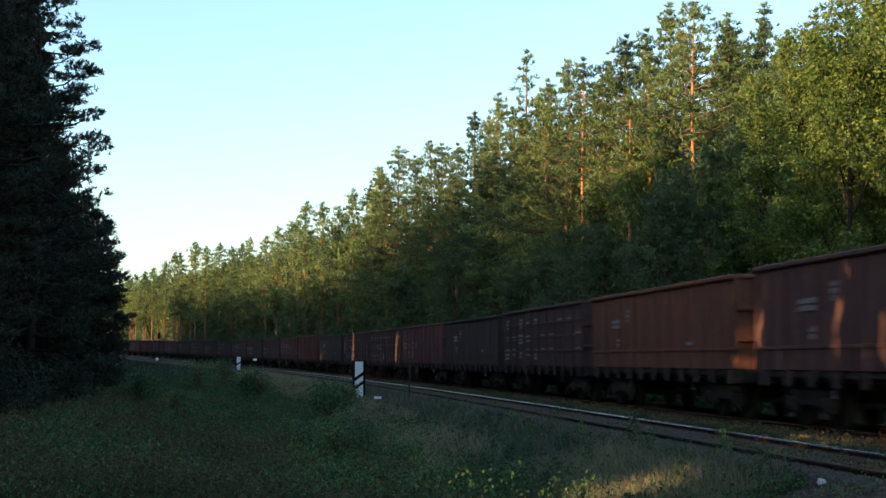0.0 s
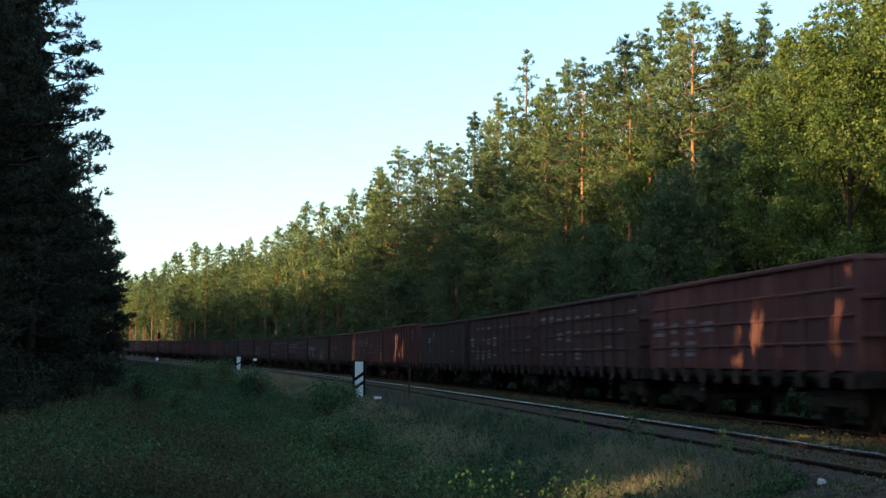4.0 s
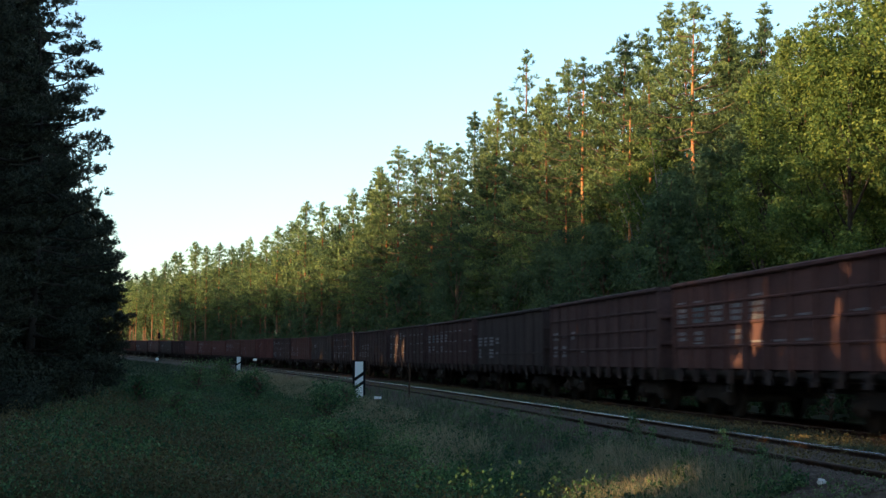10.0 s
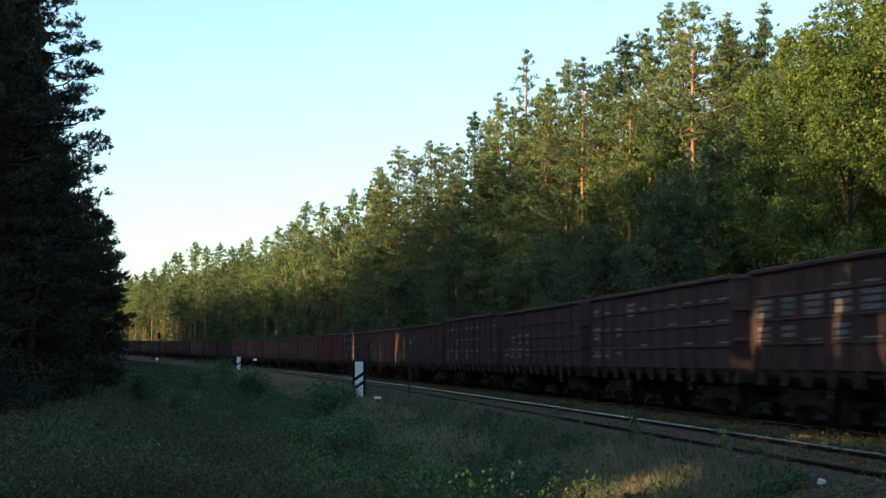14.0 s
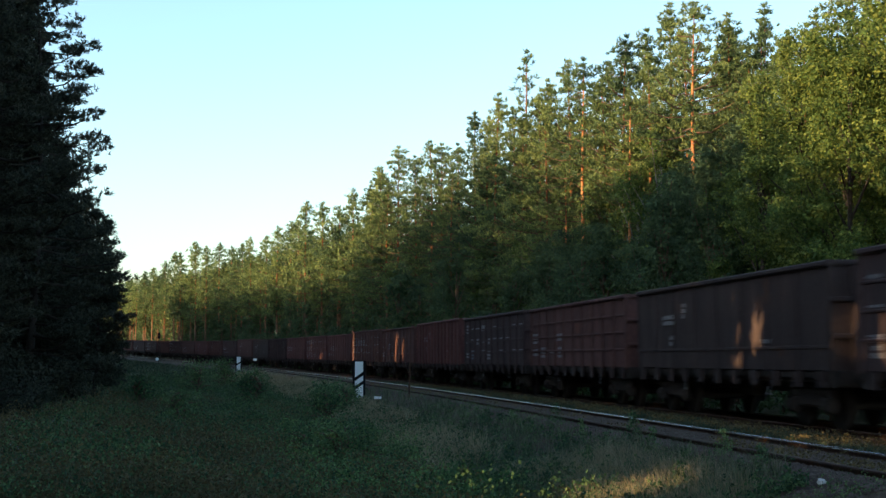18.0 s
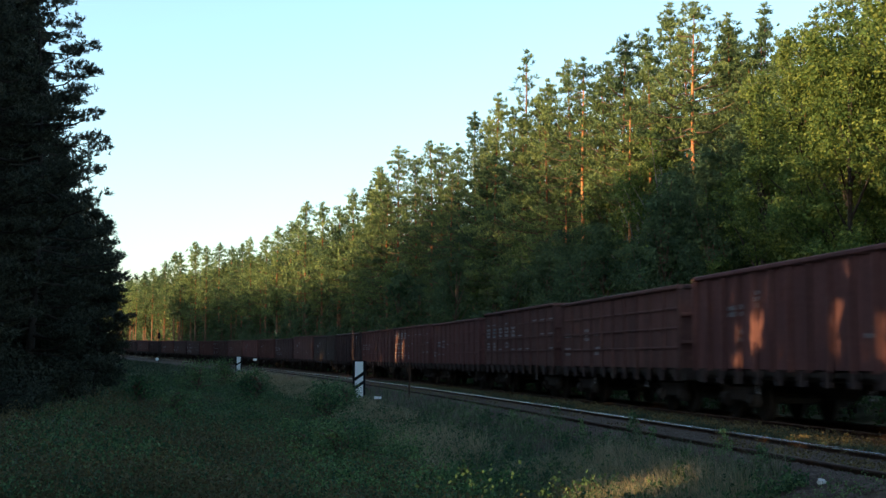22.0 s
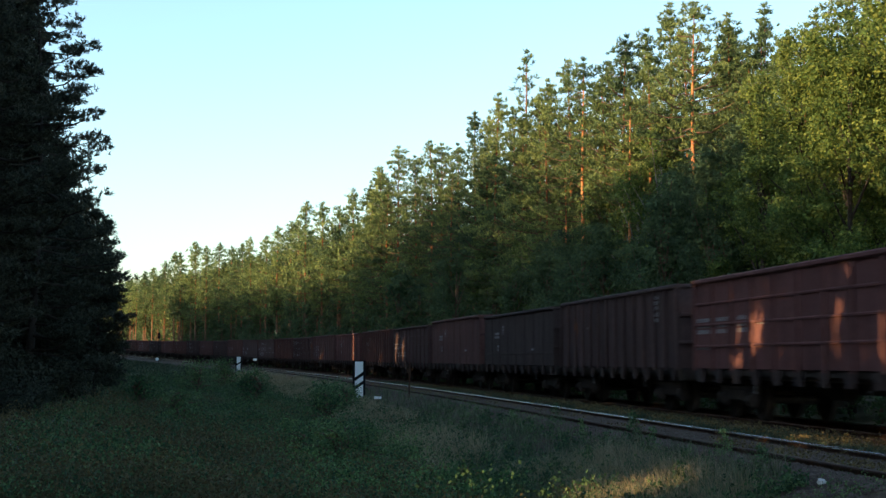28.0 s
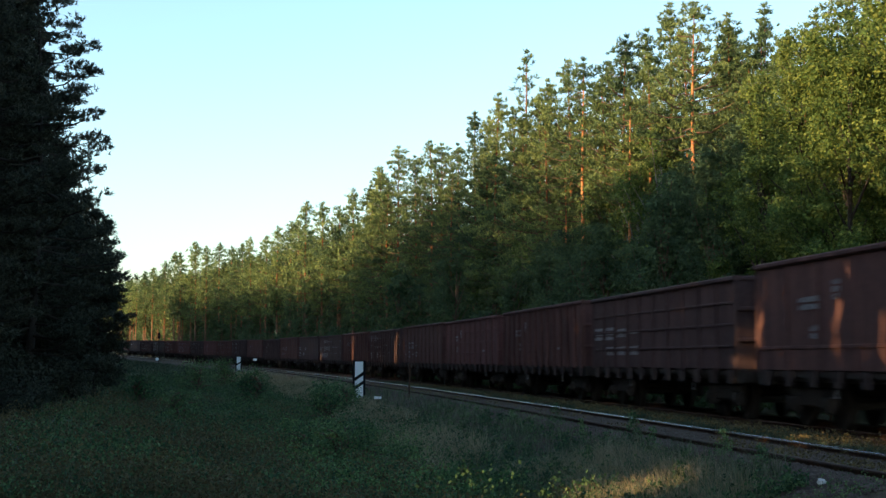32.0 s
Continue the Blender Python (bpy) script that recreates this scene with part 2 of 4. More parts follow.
# ---- mesh helpers ----
class Shape:
    """Collects vertices and faces for one mesh."""

    def __init__(self):
        self.v, self.f = [], []

    def box(self, x0, y0, z0, x1, y1, z1):
        i = len(self.v)
        self.v += [(x0, y0, z0), (x1, y0, z0), (x1, y1, z0), (x0, y1, z0), (x0, y0, z1), (x1, y0, z1), (x1, y1, z1), (x0, y1, z1)]
        self.f += [(i, i + 3, i + 2, i + 1), (i + 4, i + 5, i + 6, i + 7), (i, i + 1, i + 5, i + 4), (i + 1, i + 2, i + 6, i + 5),
                   (i + 2, i + 3, i + 7, i + 6), (i + 3, i, i + 4, i + 7)]
        return self

    def bevel_box(self, x0, y0, z0, x1, y1, z1, b=0.02):
        """A box with its edges along its longest side chamfered."""
        d = (x1 - x0, y1 - y0, z1 - z0)
        ax = d.index(max(d))
        lo, hi = (x0, y0, z0), (x1, y1, z1)
        p, q = [k for k in range(3) if k != ax]
        b = min(b, d[p] / 3, d[q] / 3)
        ring = [(lo[p] + b, lo[q]), (hi[p] - b, lo[q]), (hi[p], lo[q] + b), (hi[p], hi[q] - b), (hi[p] - b, hi[q]), (lo[p] + b, hi[q]), (lo[p], hi[q] - b), (lo[p], lo[q] + b)]
        self.prism(ring, ax, p, q, lo[ax], hi[ax])
        return self

    def prism(self, ring, ax, p, q, a0, a1):
        i, n = len(self.v), len(ring)
        for a in (a0, a1):
            for r in ring:
                c = [0, 0, 0]
                c[ax], c[p], c[q] = a, r[0], r[1]
                self.v.append(tuple(c))
        even = (ax, p, q) in ((0, 1, 2), (2, 0, 1))
        for k in range(n):
            k2 = (k + 1) % n
            face = (i + k, i + k2, i + n + k2, i + n + k)
            self.f.append(face if even else face[::-1])
        a, b = tuple(range(i, i + n)), tuple(range(i + n, i + 2 * n))
        self.f += [a[::-1], b] if even else [a, b[::-1]]
        return self

    def tube(self, pts, radii, n=8, caps=True):
        """A round limb through points, with a radius at each."""
        pts = [Vector(p) for p in pts]
        base = len(self.v)
        for k, (p, r) in enumerate(zip(pts, radii)):
            d = (pts[min(k + 1, len(pts) - 1)] - pts[max(k - 1, 0)]).normalized()
            a = d.orthogonal().normalized() if abs(d.z) < 0.9 else (Vector((1, 0, 0)) - d * d.x).normalized()
            b = d.cross(a)
            for j in range(n):
                t = 2 * math.pi * j / n
                self.v.append(tuple(p + (a * math.cos(t) + b * math.sin(t)) * r))
        for k in range(len(pts) - 1):
            for j in range(n):
                j2 = (j + 1) % n
                o = base + k * n
                self.f.append((o + j, o + j2, o + n + j2, o + n + j))
        if caps:
            self.f.append(tuple(range(base, base + n))[::-1])
            o = base + (len(pts) - 1) * n
            self.f.append(tuple(range(o, o + n)))
        return self

    def mesh(self, name, material, smooth=False, second=None, start=0):
        """second: the material of the faces from number start on."""
        me = bpy.data.meshes.new(name)
        me.from_pydata(self.v, [], self.f)
        me.materials.append(material)
        if second:
            me.materials.append(second)
            me.polygons.foreach_set("material_index", [int(k >= start) for k in range(len(self.f))])
        if smooth:
            me.polygons.foreach_set("use_smooth", [True] * len(me.polygons))
        me.update()
        return me


def part(name, shape, material, parent=None, label="", smooth=False, at=None):
    me = shape if isinstance(shape, bpy.types.Mesh) else shape.mesh(name, material, smooth)
    ob = new(name, me)
    if parent:
        ob.parent = parent
    if at is not None:
        ob.matrix_local = at if isinstance(at, Matrix) else Matrix.Translation(at)
    if label:
        tagged(ob, label)
    return ob


def array_mesh(name, verts, faces, materials, index=None):
    """A mesh from numpy arrays; all faces have the same number of corners."""
    me = bpy.data.meshes.new(name)
    n, k = faces.shape
    me.vertices.add(len(verts)), me.loops.add(n * k), me.polygons.add(n)
    me.vertices.foreach_set("co", np.ascontiguousarray(verts, np.float32).ravel())
    me.loops.foreach_set("vertex_index", np.ascontiguousarray(faces, np.int32).ravel())
    me.polygons.foreach_set("loop_start", np.arange(0, n * k, k, dtype=np.int32))
    me.polygons.foreach_set("loop_total", np.full(n, k, np.int32))
    for m in materials:
        me.materials.append(m)
    if index is not None:
        me.polygons.foreach_set("material_index", np.ascontiguousarray(index, np.int32))
    me.update(calc_edges=True)
    return me


# ---- ground ----
def build_ground():
    xs = np.concatenate([[-2500, -1200, -600, -300, -160, -100, -70, -50], np.arange(-40, -12, 2.0), np.arange(-12, 26, 0.35), np.arange(26, 50, 2.0),
                         [55, 70, 100, 160, 300, 600, 1200, 2500]])
    ys = np.concatenate([[-1500, -800, -500, -350, -250, -180, -120, -80, -50, -30], np.arange(-20, 12, 2.0), np.arange(12, 70, 0.5), np.arange(70, 140, 1.2),
                         np.arange(140, 420, 4.0), [440, 470, 520, 600, 800, 1200, 2000, 3000]])
    rows = []
    for y in ys:
        x = xs + float(swing(min(y, 420))) * np.clip(1 - np.abs(xs) / 900, 0, 1)
        rows.append(np.stack([x, np.full_like(x, y), lie(x, np.full_like(x, min(y, 420)))], 1))
    v = np.concatenate(rows)
    nx, ny = len(xs), len(ys)
    i = (np.arange(ny - 1)[:, None] * nx + np.arange(nx - 1)[None, :]).ravel()
    f = np.stack([i, i + 1, i + nx + 1, i + nx], 1)
    c = v[f].mean(1)
    u = c[:, 0] - NEAR_X - swing(np.minimum(c[:, 1], 420))
    wob = 0.25 * np.sin(c[:, 1] * 1.9) + 0.2 * np.sin(c[:, 1] * 0.73 + 1)
    idx = ((u > -2.3 + wob) & (u < 6.3 + wob)).astype(np.int32)
    me = array_mesh("ground", v, f, [SOIL, GRAVEL], idx)
    me.polygons.foreach_set("use_smooth", [True] * len(f))
    return tagged(new("ground", me), "rough grassy ground with a stony track bed", "ground", kind="structure")


build_ground()


# ---- the two tracks ----
def rail_shape(off, y0, y1, step, top):
    """One rail swept along the line: foot, web and head, or the polished top alone."""
    if top:
        ring = [(-0.039, -0.034), (0.030, -0.002), (0.030, 0.003), (-0.022, 0.003), (-0.032, -0.002), (-0.038, -0.012)]
    else:
        ring = [(-0.07, -0.172), (0.07, -0.172), (0.07, -0.155), (0.012, -0.135), (0.012, -0.045), (0.036, -0.035), (0.036, -0.006), (0.030, 0.0),
                (-0.030, 0.0), (-0.036, -0.006), (-0.036, -0.035), (-0.012, -0.045), (-0.012, -0.135), (-0.07, -0.155)]
    y = np.arange(y0, y1 + 0.1, step)
    n = len(ring)
    base = np.stack([NEAR_X + swing(y), y, climb(y)], 1)
    slope = -BEND * np.maximum(y - BEND_FROM, 0)
    nrm = np.stack([np.ones_like(y), -slope], 1)
    nrm /= np.linalg.norm(nrm, axis=1)[:, None]
    v = np.zeros((len(y), n, 3))
    for k, (a, z) in enumerate(ring):
        v[:, k, 0] = base[:, 0] + nrm[:, 0] * (off + a)
        v[:, k, 1] = base[:, 1] + nrm[:, 1] * (off + a)
        v[:, k, 2] = base[:, 2] + z
    i = (np.arange(len(y) - 1)[:, None] * n + np.arange(n)[None, :])
    k2 = (np.arange(len(y) - 1)[:, None] * n + (np.arange(n)[None, :] + 1) % n)
    f = np.stack([i, k2, k2 + n, i + n], 2).reshape(-1, 4)[:, ::-1]
    return v.reshape(-1, 3), f


def build_track(off, label, shine):
    track = tagged(new("railway_track"), label, "railway track", "double line", "structure")
    for side in (-0.7525, 0.7525):
        v, f = rail_shape(off + side, -420, 430, 2.5, False)
        rail = part("rail", array_mesh("rail", v, f, [RAIL_RUST]), None, track)
        v, f = rail_shape(off + side, -420, 430, 2.5, True)
        if side < 0 and shine:
            continue
        part("rail_head", array_mesh("rail_head", v, f, [RAIL_TOP]), None, rail, "rail head polished by wheels")
    s = Shape().bevel_box(-1.3, -0.13, -0.17, 1.3, 0.13, 0, 0.03)
    me = s.mesh("sleeper", SLEEPER)
    rnd = random.Random(5 + int(off))
    far = Shape()
    for k in range(-20, 560):
        y = 8 + k * 0.62
        p = on_line(y, off)
        p.z -= 0.168 if off else 0.112
        turn = math.atan(BEND * max(y - BEND_FROM, 0))
        if 14 < y < 90:
            part("sleeper", me, None, track, at=Matrix.Translation(p + Vector((0, rnd.uniform(-.03, .03), rnd.uniform(-.02, 0.0)))) @ Matrix.Rotation(turn + rnd.uniform(-.01, .01), 4, "Z"))
        else:
            i = len(far.v)
            far.box(-1.3, -0.13, -0.16, 1.3, 0.13, 0)
            far.v[i:] = [tuple(p + Matrix.Rotation(turn, 3, "Z") @ Vector(q)) for q in far.v[i:]]
    tagged(part("distant_sleepers", far, SLEEPER, track), kind="stuff")
    return track


build_track(0.0, "near railway track with one sky-bright rail and one rusty rail", True)
build_track(TRACKS, "far railway track on stony ballast under the train", True)


# ---- the coal train ----
def wheelset_meshes():
    s = Shape()
    for side in (-1, 1):
        x0, x1 = side * 0.68, side * 0.82
        s.tube([(x0, 0, 0), (side * 0.72, 0, 0), (side * 0.721, 0, 0), (x1, 0, 0)], [0.49, 0.49, 0.46, 0.455], 20)
    s.tube([(-1.0, 0, 0), (1.0, 0, 0)], [0.085, 0.085], 8)
    return s.mesh("wheelset", BLACK)


def frame_mesh():
    """One side of a bogie: axle boxes, sprung beam between them."""
    s = Shape()
    s.bevel_box(-0.07, -0.62, 0.42, 0.07, 0.62, 0.72, 0.04)
    s.bevel_box(-0.06, -1.15, 0.60, 0.06, 1.15, 0.80, 0.04)
    for y in (-0.9, 0.9):
        s.bevel_box(-0.11, y - 0.17, 0.30, 0.13, y + 0.17, 0.62, 0.05)
        s.tube([(0.13, y, 0.46), (0.19, y, 0.46)], [0.11, 0.09], 10)
        for d in (-0.24, 0.24):
            s.tube([(0.02, y + d, 0.36), (0.02, y + d, 0.62)], [0.07, 0.07], 8)
    return s.mesh("side_frame", BLACK)


WHEELS, FRAME = wheelset_meshes(), frame_mesh()
BOLSTER = Shape().bevel_box(-0.95, -0.22, 0.55, 0.95, 0.22, 0.95, 0.05).mesh("bolster", BLACK)
BUFFER = Shape().tube([(0, 0, 0), (0, 0.32, 0), (0, 0.33, 0), (0, 0.55, 0), (0, 0.56, 0), (0, 0.60, 0)], [0.13, 0.13, 0.09, 0.09, 0.21, 0.20], 12).mesh("buffer", BLACK)
HOOK = Shape().bevel_box(-0.06, 0, -0.12, 0.06, 0.5, 0.08, 0.02).mesh("coupling", BLACK)
HALF, WIDE, FLOOR = 6.42, 1.42, 1.16
_made = {}


def shared(key, make):
    if key not in _made:
        _made[key] = make()
    return _made[key]


def side_sheet(height, paint):
    """The wagon's side wall, its outer face at x = 0."""
    s = Shape()
    s.box(-0.05, -HALF, FLOOR, 0.0, HALF, height)
    return s.mesh("side_wall", PAINT[paint])


def scrawl(w, h, material):
    """Lettering too worn to read, or a painted rib glint: lines of short bars."""
    r = random.Random(int(w * 100 + h * 1000))
    s = Shape()
    lines = max(1, round(h / 0.14))
    for k in range(lines):
        z, y = -h / 2 + h * (k + 0.5) / lines, -w / 2
        while y < w / 2 - 0.05:
            d = r.uniform(0.05, 0.22)
            e = min(y + d, w / 2)
            s.box(0, y, z - 0.36 * h / lines, 0.004, e, z + r.uniform(0.2, 0.4) * h / lines)
            y += d + r.uniform(0.02, 0.06)
    return s.mesh("lettering", material)


def build_wagon(n, kind, paint, height, marks):
    rnd = random.Random(100 + n)
    words = {"ribbed": "ribbed steel sides", "plain": "smooth steel sides", "posts": "upright posts along its sides"}[kind]
    colour = {"red": "faded red oxide", "brown": "sooty red-brown", "rust": "rusty orange-brown", "dark": "sooty grey-brown", "grey": "grimy dark grey", "soot": "soot-blackened grey"}[paint]
    wagon = tagged(new("coal_wagon"), f"{colour} open coal wagon with {words}", "freight wagon", "wagons of the coal train")
    P = PAINT[paint]
    H = height
    for sx in (-1, 1):
        at = Matrix.Translation((sx * WIDE, 0, 0)) @ Matrix.Rotation(0 if sx > 0 else math.pi, 4, "Z")
        wall = part("side_wall", shared(("wall", paint, H), lambda: side_sheet(H, paint)), None, wagon, at=at)
        # long members
        part("top_rail", shared(("top", paint, H), lambda: Shape().bevel_box(-0.07, -HALF, H, 0.075, HALF, H + 0.12, 0.03).mesh("top_rail", P)), None, wall)
        part("solebar", shared("sole", lambda: Shape().bevel_box(-0.36, -HALF - 0.12, FLOOR - 0.24, -0.14, HALF + 0.12, FLOOR, 0.03).mesh("solebar", BLACK)), None, wall)
        count = {"ribbed": 10, "plain": 8, "posts": 13}[kind]
        depth = {"ribbed": 0.05, "plain": 0.02, "posts": 0.09}[kind]
        wide = {"ribbed": 0.07, "plain": 0.05, "posts": 0.06}[kind]
        post = shared(("post", paint, H, kind), lambda: Shape().bevel_box(0.0, -wide, FLOOR - 0.05, depth, wide, H - 0.001, 0.025).mesh("post", P))
        for k in range(count + 1):
            y = -HALF + wide + 0.02 + k * (2 * HALF - 2 * wide - 0.04) / count
            part("post", post, None, wall, at=(0.001, y, 0))
        if kind == "ribbed":
            rib = shared(("rib", paint), lambda: Shape().prism([(0.0, -0.05), (0.030, -0.045), (0.033, -0.010), (0.0, 0.012)], 1, 0, 2, -HALF, HALF).mesh("rib", PAINT[paint]))
            for q in (0.27, 0.52, 0.77):
                part("rib", rib, None, wall, at=(0.001, 0, FLOOR + q * (H - FLOOR)))
        if kind == "plain":
            rib = shared(("seam", paint), lambda: Shape().bevel_box(0.0, -HALF, -0.035, 0.025, HALF, 0.035, 0.01).mesh("rib", P))
            part("rib", rib, None, wall, at=(0.001, 0, FLOOR + 0.45))
        tab = shared("tab", lambda: Shape().bevel_box(-0.05, -0.15, FLOOR - 0.33, 0.03, 0.15, FLOOR - 0.02, 0.03).mesh("door_hinge", PAINT["soot"]))
        for k in range(11):
            part("door_hinge", tab, None, wall, at=(0.004, -HALF + 0.5 + k * (2 * HALF - 1.0) / 10, 0))
        # lettering that cannot be read, and painted rib glints: plain bars
        if marks and sx < 0:
            for (a, b, w, h, blue) in marks:
                y, z = -HALF + a * 2 * HALF, FLOOR + b * (H - FLOOR)
                bar = shared(("bar", w, h, blue), lambda: scrawl(w, h, MARK_BLUE if blue else MARK))
                tagged(part("lettering", bar, None, wall, at=(0.004 if kind == "ribbed" else 0.032, y, z)), kind="stuff")
    for sy in (-1, 1):
        at = Matrix.Translation((0, sy * HALF, 0)) @ Matrix.Rotation(0 if sy > 0 else math.pi, 4, "Z")

        wall = part("end_wall", shared(("end", paint, H), lambda: Shape().box(-WIDE + 0.05, -0.05, FLOOR, WIDE - 0.05, 0, H).mesh("end_wall", P)), None, wagon, at=at)
        post = shared(("end_post", paint, H), lambda: Shape().bevel_box(-0.06, 0, FLOOR - 0.2, 0.06, 0.09, H - 0.002, 0.02).mesh("post", P))
        for x in (-0.95, -0.35, 0.35, 0.95):
            part("post", post, None, wall, at=(x, 0.001, 0))
        rib = shared(("end_rib", paint), lambda: Shape().bevel_box(-WIDE, 0, 0, WIDE, 0.07, 0.1, 0.02).mesh("rib", P))
        for z in (FLOOR + 0.6, FLOOR + 1.3):
            part("rib", rib, None, wall, at=(0, 0.002, z))
        part("top_rail", shared(("end_top", paint), lambda: Shape().bevel_box(-WIDE + 0.07, -0.06, 0, WIDE - 0.07, 0.07, 0.116, 0.03).mesh("top_rail", P)), None, wall, at=(0, 0, H))
        part("headstock", shared("stock", lambda: Shape().bevel_box(-WIDE + 0.06, -0.3, FLOOR - 0.32, WIDE - 0.06, 0.1, FLOOR - 0.004, 0.03).mesh("headstock", BLACK)), None, wall)
        for x in (-0.875, 0.875):
            part("buffer", BUFFER, None, wall, at=(x, 0.06, 1.04))
        part("coupling", HOOK, None, wall, at=(0, 0.06, 1.0))
        # a ladder at one corner
        if sy > 0:
            def ladder():
                s = Shape()
                for x in (-0.2, 0.2):
                    s.box(x - 0.02, 0.10, FLOOR - 0.3, x + 0.02, 0.13, H - 0.1)
                for z in np.arange(FLOOR - 0.2, H - 0.1, 0.33):
                    s.box(-0.2, 0.105, z, 0.2, 0.125, z + 0.03)
                return s.mesh("ladder", BLACK)
            part("ladder", shared(("ladder", H), ladder), None, wall, at=(1.1, 0, 0))
    part("floor_plate", shared("floor", lambda: Shape().box(-WIDE + 0.05, -HALF + 0.05, FLOOR - 0.14, WIDE - 0.05, HALF - 0.05, FLOOR - 0.02).mesh("floor_plate", BLACK)), None, wagon)
    part("centre_sill", shared("sill", lambda: Shape().bevel_box(-0.28, -HALF, FLOOR - 0.5, 0.28, HALF, FLOOR - 0.15, 0.03).mesh("centre_sill", BLACK)), None, wagon)

    def heap():
        s = Shape()
        nx, ny = 7, 30
        r = random.Random(9)
        for j in range(ny + 1):
            for i in range(nx + 1):
                x, y = -WIDE + 0.06 + i * (2 * WIDE - 0.12) / nx, -HALF + 0.06 + j * (2 * HALF - 0.12) / ny
                s.v.append((x, y, 0.30 * (1 - (x / WIDE) ** 2) * (0.6 + 0.4 * math.sin(y * 1.5)) + r.uniform(-0.05, 0.05)))
        for j in range(ny):
            for i in range(nx):
                a = j * (nx + 1) + i
                s.f.append((a, a + 1, a + nx + 2, a + nx + 1))
        return s.mesh("coal_load", COAL)
    part("coal_load", shared("heap", heap), None, wagon, "heaped black coal", at=(0, 0, H - 0.32))
    part("brake_cylinder", shared("brake", lambda: Shape().tube([(-0.5, -0.4, 0.72), (-0.5, 0.5, 0.72)], [0.18, 0.18], 10).mesh("brake_cylinder", BLACK)), None, wagon)
    # pale plates added in place of the bright glints near the bogies
    for y in (-2.75, 2.9):
        part("release_handle", shared("glint_shape", lambda: Shape().bevel_box(-0.02, -0.022, 0.04, 0.0, 0.022, 0.2, 0.008).bevel_box(-0.022, -0.07, 0.02, 0.002, 0.07, 0.06, 0.008).mesh("release_handle", MARK)), None, wagon, "pale plate that stands in for a glint", at=(-1.22, y, 0.6))
        part("handle_bracket", shared("bracket", lambda: Shape().bevel_box(-0.02, -0.025, 0.2, 0.02, 0.025, 0.36, 0.008).mesh("handle_bracket", BLACK)), None, wagon, at=(-1.18, y, 0.6))
    sets = []
    for by in (-4.5, 4.5):
        bogie = part("bogie", BOLSTER, None, wagon, at=(0, by, 0))
        for sx in (-1, 1):
            part("side_frame", FRAME, None, bogie, at=Matrix.Translation((sx * 1.0, 0, 0)) @ Matrix.Rotation(0 if sx > 0 else math.pi, 4, "Z"))
        for ay in (-0.9, 0.9):
            sets.append((part("wheelset", WHEELS, None, bogie, at=(0, ay, 0.46)), ay))
    return wagon, sets


def bars(front, count, rows, blue=(), rnd=None):
    """Chalky bars in a wagon side's panels, from its leading end."""
    out = []
    for k in range(count):
        for r in rows:
            if rnd.random() < 0.75:
                out.append((front + k * 0.1, r, rnd.choice((0.5, 0.7, 0.9)), rnd.choice((0.12, 0.3, 0.42)), k in blue))
    return out


# kind, paint, height, style of lettering, wagon by wagon from the head of the train
ROSTER = {-2: ("plain", "brown", 3.20, 1), -1: ("ribbed", "dark", 3.20, 2), 0: ("plain", "brown", 3.24, 1), 1: ("plain", "rust", 3.18, 1),
          2: ("ribbed", "dark", 3.18, 3), 3: ("plain", "soot", 3.14, 1), 4: ("ribbed", "red", 3.16, 2), 5: ("ribbed", "dark", 3.16, 3),
          6: ("ribbed", "dark", 3.14, 3), 7: ("plain", "soot", 3.14, 1), 8: ("posts", "red", 3.30, 4), 9: ("ribbed", "brown", 3.18, 5),
          10: ("ribbed", "dark", 3.18, 2), 11: ("plain", "soot", 3.16, 2), 12: ("ribbed", "dark", 3.18, 5), 13: ("ribbed", "grey", 3.18, 3),
          14: ("ribbed", "grey", 3.18, 2), 15: ("ribbed", "grey", 3.24, 3), 16: ("plain", "soot", 3.14, 1), 17: ("ribbed", "brown", 3.14, 2),
          18: ("ribbed", "grey", 3.18, 3), 19: ("posts", "red", 3.26, 1), 20: ("ribbed", "brown", 3.16, 2), 21: ("ribbed", "brown", 3.26, 5),
          22: ("ribbed", "red", 3.14, 2), 23: ("ribbed", "red", 3.18, 3), 24: ("ribbed", "red", 3.18, 2), 25: ("posts", "grey", 3.18, 4),
          26: ("plain", "soot", 3.14, 1), 27: ("plain", "brown", 3.28, 1), 28: ("ribbed", "dark", 3.14, 2), 29: ("posts", "brown", 3.18, 1)}
LAST = 48


def rib_glints(r):
    """A short pale dash, a painted rib-top glint, over the ribs in most panels."""
    return [(0.05 + 0.1 * k, q, 0.62, 0.07, False) for k in range(10) for q in (0.30, 0.55, 0.80) if r.random() < 0.5]


def lettering(style, n):
    """Places of a wagon's worn markings and painted rib glints: along, up, width, height, whether blue."""
    r = random.Random(40 + n)
    if style == 1:
        return [(0.22, 0.62, 0.9, 0.3, False), (0.32, 0.72, 0.3, 0.42, False), (0.24, 0.35, 0.3, 0.3, False), (0.75, 0.3, 0.5, 0.12, False)]
    if style == 2:
        return bars(0.055, 4, (0.5, 0.24), (), r)
    if style == 3:
        return bars(0.055, 5, (0.8, 0.5, 0.2), (1,) if n % 3 == 0 else (), r) + rib_glints(r)
    if style == 5:
        return [(0.055 + 0.1 * k, 0.64, r.choice((0.6, 0.8)), 0.42, k == 1) for k in range(5)] + [(0.055 + 0.1 * k, 0.39, 0.6, 0.28, False) for k in (0, 1, 3)] + rib_glints(r)
    return [(0.86, 0.85, 0.3, 0.42, False), (0.86, 0.66, 0.3, 0.3, False), (0.3, 0.6, 0.5, 0.12, False)]


